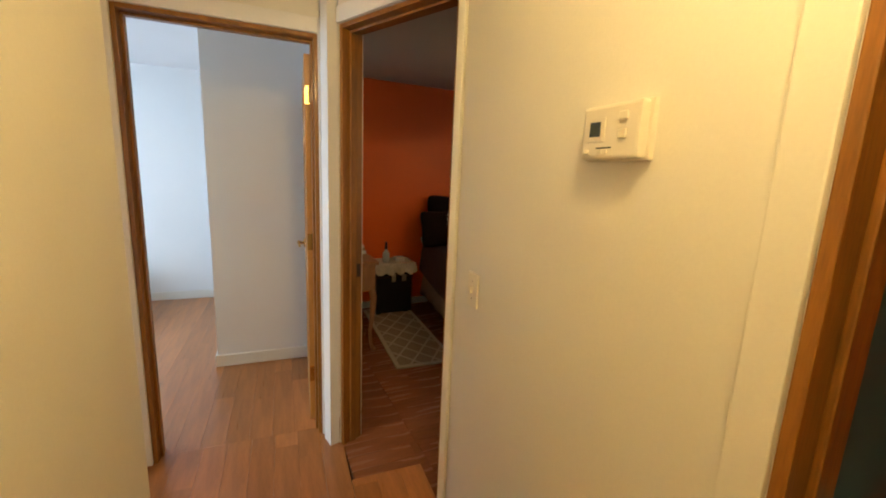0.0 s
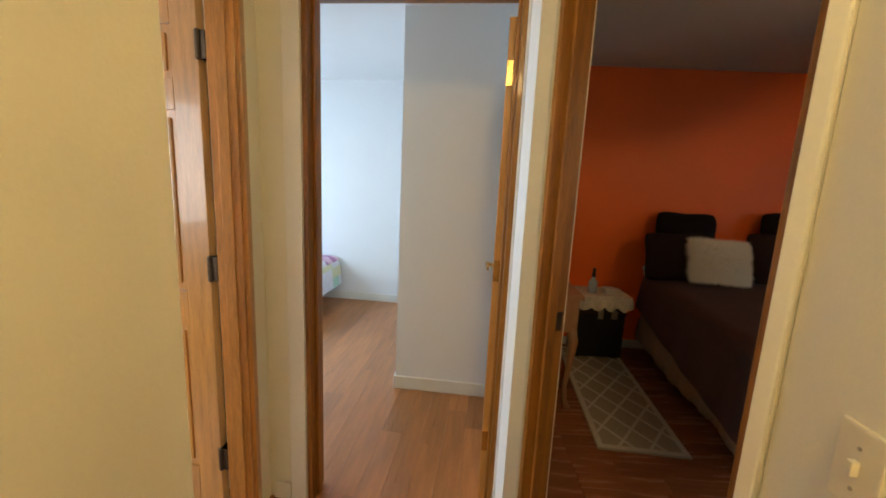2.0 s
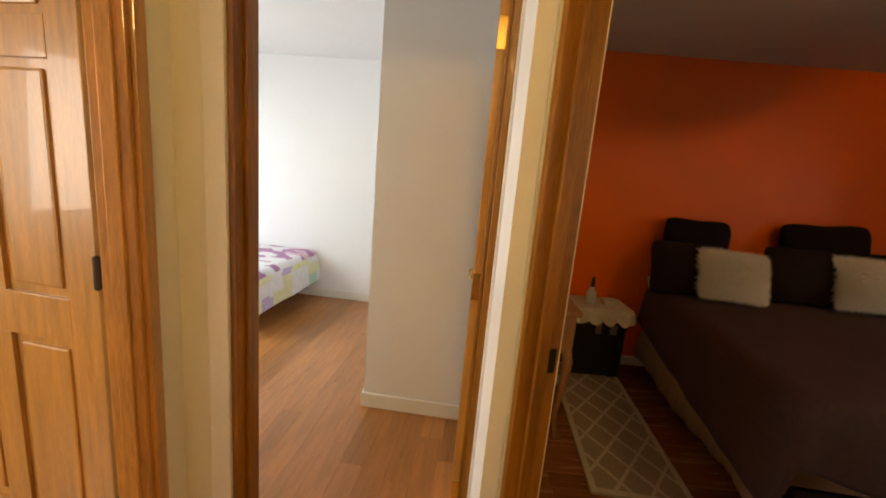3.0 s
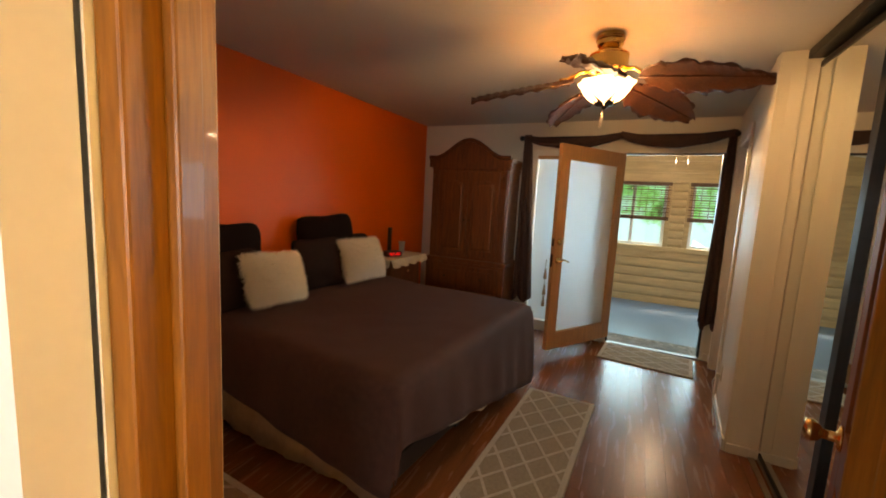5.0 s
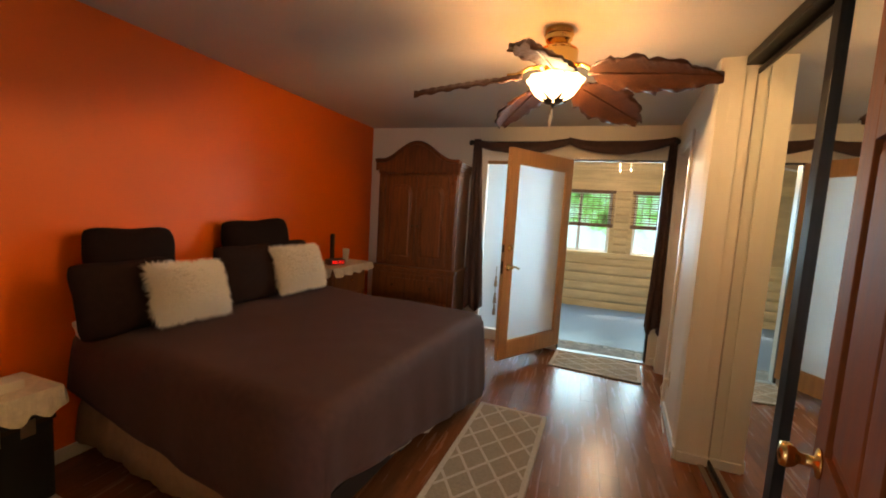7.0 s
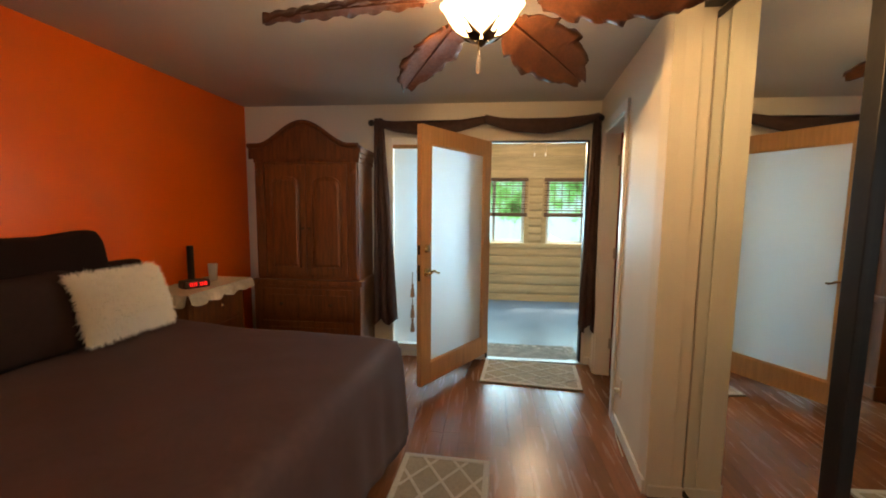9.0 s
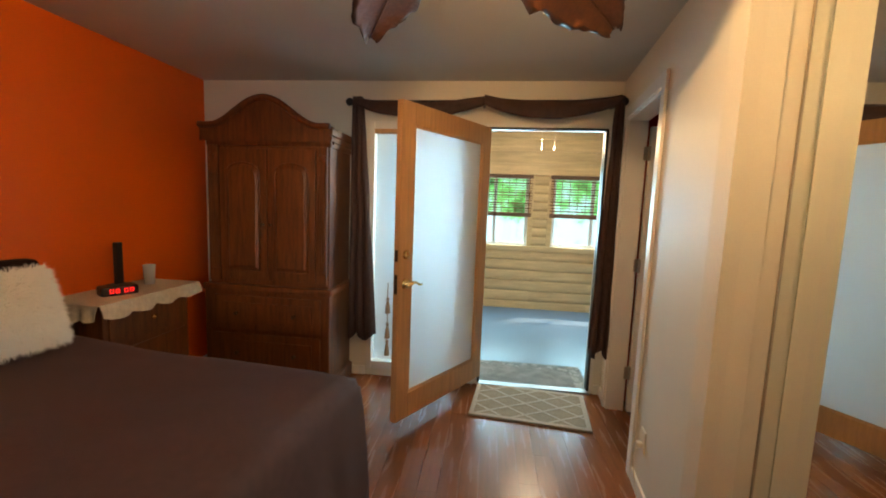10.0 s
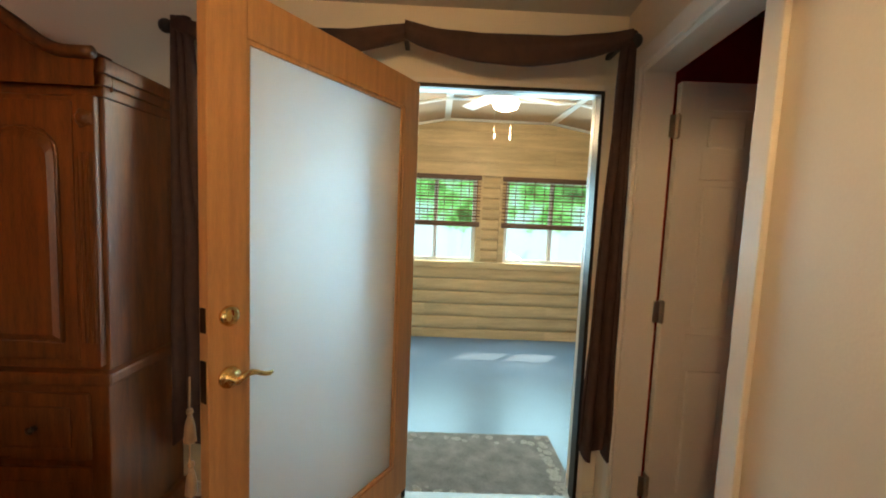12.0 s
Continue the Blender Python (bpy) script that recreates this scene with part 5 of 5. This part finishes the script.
trellis_rug("runner_rug", pose(3.123, 3.204, 0, 0, 0, 87.3), 0.50, 1.50, "beige trellis runner rug at the foot of the bed")
trellis_rug("runner_rug", pose(1.788, 4.513, 0, 0, 0, -4.4), 0.50, 1.40, "beige trellis runner rug beside the bed")
trellis_rug("door_mat", pose(5.155, 2.563, 0, 0, 0, -5.7), 0.53, 0.83, "cream trellis mat before the porch door")

# wall outlet with a plugged cord
_o = thing("wall_outlet", RWM @ pose(0.60, 0.0, 0.30), "white wall outlet with a white cord plugged in", "outlet")
bar("plate", (-0.035, 0.035, 0.0, 0.006, -0.057, 0.057), M_PLASTIC, _o, 0.002)
bar("plug", (-0.014, 0.014, 0.006, 0.035, -0.035, -0.010), M_PLASTIC, _o, 0.004)
bm = bmesh.new()
tube(bm, [(0, 0.03, -0.03), (-0.01, 0.05, -0.08), (-0.02, 0.035, -0.18), (-0.10, 0.03, -0.288), (-0.30, 0.035, -0.292)], 0.004, 6)
part("cord", bm, M_PLASTIC, _o, smooth=True)

# ---- porch ----
bm = bmesh.new()
for z0, z1 in ((1.97, 2.13), (0.78, 0.86)):
    box(bm, 8.675, 8.718, -1.0, 6.0, z0, z1, bevel=0.006)
tagged(part("trim_porch_boards", bm, M_PINE2), "pale pine header and sill boards across the porch wall", "trim", kind="structure")
for wi, (a, b) in enumerate(((0.74, 1.96), (2.33, 3.37))):
    w = tagged(thing("window_%d" % (wi + 2), pose(0, 0, 0), "sliding porch window in a pale vinyl frame", "window"), kind="structure")
    for d in ((a, a + 0.045, 0.86, 1.95), (b - 0.045, b, 0.86, 1.95), (a + 0.045, b - 0.045, 0.86, 0.905), (a + 0.045, b - 0.045, 1.905, 1.95), ((a + b) / 2 - 0.025, (a + b) / 2 + 0.025, 0.905, 1.905)):
        bar("frame", (8.74, 8.80, *d), M_VINYL, w, 0.003)
    for d in ((a + 0.045, (a + b) / 2 - 0.025), ((a + b) / 2 + 0.025, b - 0.045)):
        p = bar("pane", (8.765, 8.771, *d, 0.905, 1.905), M_GLASS, w)
        p.visible_shadow = False
    for d in ((a - 0.075, a, 0.861, 1.969), (b, b + 0.075, 0.861, 1.969)):
        bar("casing", (8.69, 8.719, *d), M_PINE2, w, 0.004)
    s = thing("woven_blind", pose(0, 0, 0), "half-lowered brown bamboo blind over the porch window", "blind", "porch blinds")
    bar("headrail", (8.66, 8.70, a - 0.05, b + 0.05, 1.91, 1.968), M_BAMBOO, s, 0.004)
    z = 1.885
    rnd = random.Random(wi)
    while z > 1.37:
        h = 0.011 if rnd.random() < 0.75 else 0.020
        bar("slat", (8.676, 8.682, a - 0.045, b + 0.045, z - h, z), M_BAMBOO, s)
        z -= h + rnd.uniform(0.018, 0.032)
    bar("bottom_roll", (8.665, 8.695, a - 0.045, b + 0.045, 1.315, 1.375), M_BAMBOO, s, 0.01)
    for k in range(11):
        y = a + (b - a) * k / 10
        bar("cord", (8.674, 8.684, y - 0.004, y + 0.004, 1.34, 1.93), M_BAMBOO, s)
_r = thing("porch_rug", pose(5.99, 2.95, -0.15), "grey floral bordered rug on the porch floor", "rug")
bm = bmesh.new()
box(bm, -0.36, 0.36, -1.0, 1.0, 0.0005, 0.010, bevel=0.004)
part("rug_body", bm, M_PRUG, _r)
bm = bmesh.new()
rnd = random.Random(7)
for k in range(70):
    t = k / 70
    for (x, y) in ((0.28, -0.95 + 1.9 * t), (-0.28, -0.95 + 1.9 * t), (-0.3 + 0.6 * t, -0.92), (-0.3 + 0.6 * t, 0.92)):
        if rnd.random() < 0.6:
            r = rnd.uniform(0.012, 0.03)
            ring = [(r * math.cos(a), r * math.sin(a)) for a in (0, 1.2, 2.4, 3.6, 4.8)]
            x2, y2 = x + rnd.uniform(-0.04, 0.04), y + rnd.uniform(-0.03, 0.03)
            lathe(bm, [(r, 0.0102), (r * 0.8, 0.0125), (0.4 * r, 0.0115), (0.3 * r, 0.0102)], 8, pose(x2, y2, 0))
tagged(part("flower_border", bm, M_PRUG2, _r), "pale scrolling flowers woven into the rug border", kind="stuff")
_f = thing("porch_fan", pose(7.0, 2.29, 2.66), "white porch ceiling fan with a lit round globe", "ceiling fan")
bm = bmesh.new()
lathe(bm, [(0.0, 0), (0.07, 0), (0.06, -0.05), (0.025, -0.06), (0.025, -0.10), (0.09, -0.11), (0.10, -0.17), (0.06, -0.20), (0.0, -0.20)], 24)
part("motor_housing", bm, M_TRIM, _f)
for k in range(4):
    bar("blade", (0.12, 0.62, -0.065, 0.065, -0.165, -0.157), M_TRIM, _f, 0.002, m=pose(0, 0, 0, 0, 0, 25 + 90 * k) @ pose(0, 0, 0, 10))
bm = bmesh.new()
lathe(bm, [(0.05, -0.20), (0.10, -0.215), (0.115, -0.25), (0.10, -0.285), (0.05, -0.305), (0.0, -0.31)], 24)
_g = part("globe", bm, M_PORCHBOWL, _f, "glowing white glass globe", True)
_g.visible_shadow = False
for dy in (0.09, -0.05):
    bm = bmesh.new()
    tube(bm, [(0.0, dy, -0.22), (0.0, dy, -0.50)], 0.0015, 5)
    c = part("pull_chain", bm, M_STEEL, _f)
    bm = bmesh.new()
    lathe(bm, [(0, -0.50), (0.008, -0.505), (0.008, -0.545), (0, -0.55)], 8, pose(0, dy, 0))
    part("pull_knob", bm, M_TRIM, c)

# ---- pieces: floor planks and log siding ----
def planks(parent, poly, m, width, x0, x1, y0, y1, material, seed):
    """Boards along the frame's y, cut to the rectangle, dropped where their middle lies outside poly."""
    rnd = random.Random(seed)
    meshes = {}
    x = x0
    while x < x1 - 1e-6:
        y = y0 - rnd.uniform(0, 0.8)
        while y < y1:
            L = rnd.choice((0.9, 1.2, 1.5))
            a, b = max(y, y0), min(y + L, y1)
            if b - a > 0.006:
                c = m @ Vector((x + width / 2, (a + b) / 2, 0))
                if poly(c.x, c.y, a, b):
                    key = round((b - a) * 200)
                    if key not in meshes:
                        bm = bmesh.new()
                        box(bm, -width / 2 + 0.0005, width / 2 - 0.0005, -key / 400 + 0.0003, key / 400 - 0.0003, -0.010, 0)
                        meshes[key] = finish("plank", bm, material)
                    o = new("plank", meshes[key])
                    o.parent = parent
                    o.matrix_basis = m @ Matrix.Translation((x + width / 2, (a + b) / 2, 0))
            y += L
        x += width


FL = bpy.data.objects["floor"]
# hall and white rooms: boards run along the hall; bedroom: boards run towards the porch
planks(FL, lambda x, y, a, b: True, HALL, 0.118, -2.72, 0.99, 0.05, 2.96, M_FLOOR, 3)
planks(FL, lambda x, y, a, b: True, HALL, 0.1165, -0.10, 0.945, -4.3, 0.05, M_FLOOR, 4)
planks(FL, lambda x, y, a, b: True, HALL, 0.1165, 0.95, 1.29, -4.3, -0.42, M_FLOOR, 9)
planks(FL, lambda x, y, a, b: True, HALL, 0.26, -2.72, -0.13, -2.9, 0.05, M_FLOOR, 6)
planks(FL, lambda x, y, a, b: True, pose(0, 0, 0, 0, 0, -90), 0.105, -5.32, -1.9, 1.31, 5.45, M_FLOOR2, 5)
planks(FL, lambda x, y, a, b: y > 2.5, pose(0, 0, -0.003, 0, 0, -90), 0.105, -5.32, -2.45, 0.93, 1.31, M_FLOOR2, 8)


def log_mesh(length, h):
    """A half-round siding log."""
    bm = bmesh.new()
    n = 7
    rows = []
    for y in (0, length):
        rows.append([bm.verts.new((-0.026 * math.sin(math.pi * (k / n) ** 1.6) ** 0.45 if 0 < k < n else 0.0, y, h * (1 - k / n))) for k in range(n + 1)])
    for k in range(n):
        bm.faces.new((rows[0][k], rows[1][k], rows[1][k + 1], rows[0][k + 1]))
    bm.faces.new((rows[0][0], rows[0][n], rows[1][n], rows[1][0]))
    bm.faces.new(rows[0])
    bm.faces.new(rows[1])
    return finish("board", bm, M_PINE2)


_short, _long, _pier = log_mesh(1.6, 0.165), log_mesh(2.4, 0.165), log_mesh(0.235, 0.131)
for row in range(6):
    y, z = -1.05 - 0.7 * (row % 2), -0.20 + 0.1655 * row
    while y < 6.0:
        me = _long if (row + int(y * 3)) % 2 else _short
        o = new("board", me)
        o.parent, o.matrix_basis = PE, pose(8.718, y, z)
        y += 2.4 if me is _long else 1.6
for row in range(8):
    o = new("board", _pier)
    o.parent, o.matrix_basis = PE, pose(8.718, 2.037, 0.88 + 0.1335 * row)
_bm = bmesh.new()
box(_bm, -0.018, 0, 0.001, 2.399, 0.001, 0.189, bevel=0.004)
_flat = finish("board", _bm, M_PINE2)
for row in range(3):
    for k in range(4):
        o = new("board", _flat)
        o.parent, o.matrix_basis = PE, pose(8.718, -1.05 - 0.6 * (row % 2) + 2.4 * k, 2.135 + 0.19 * row)
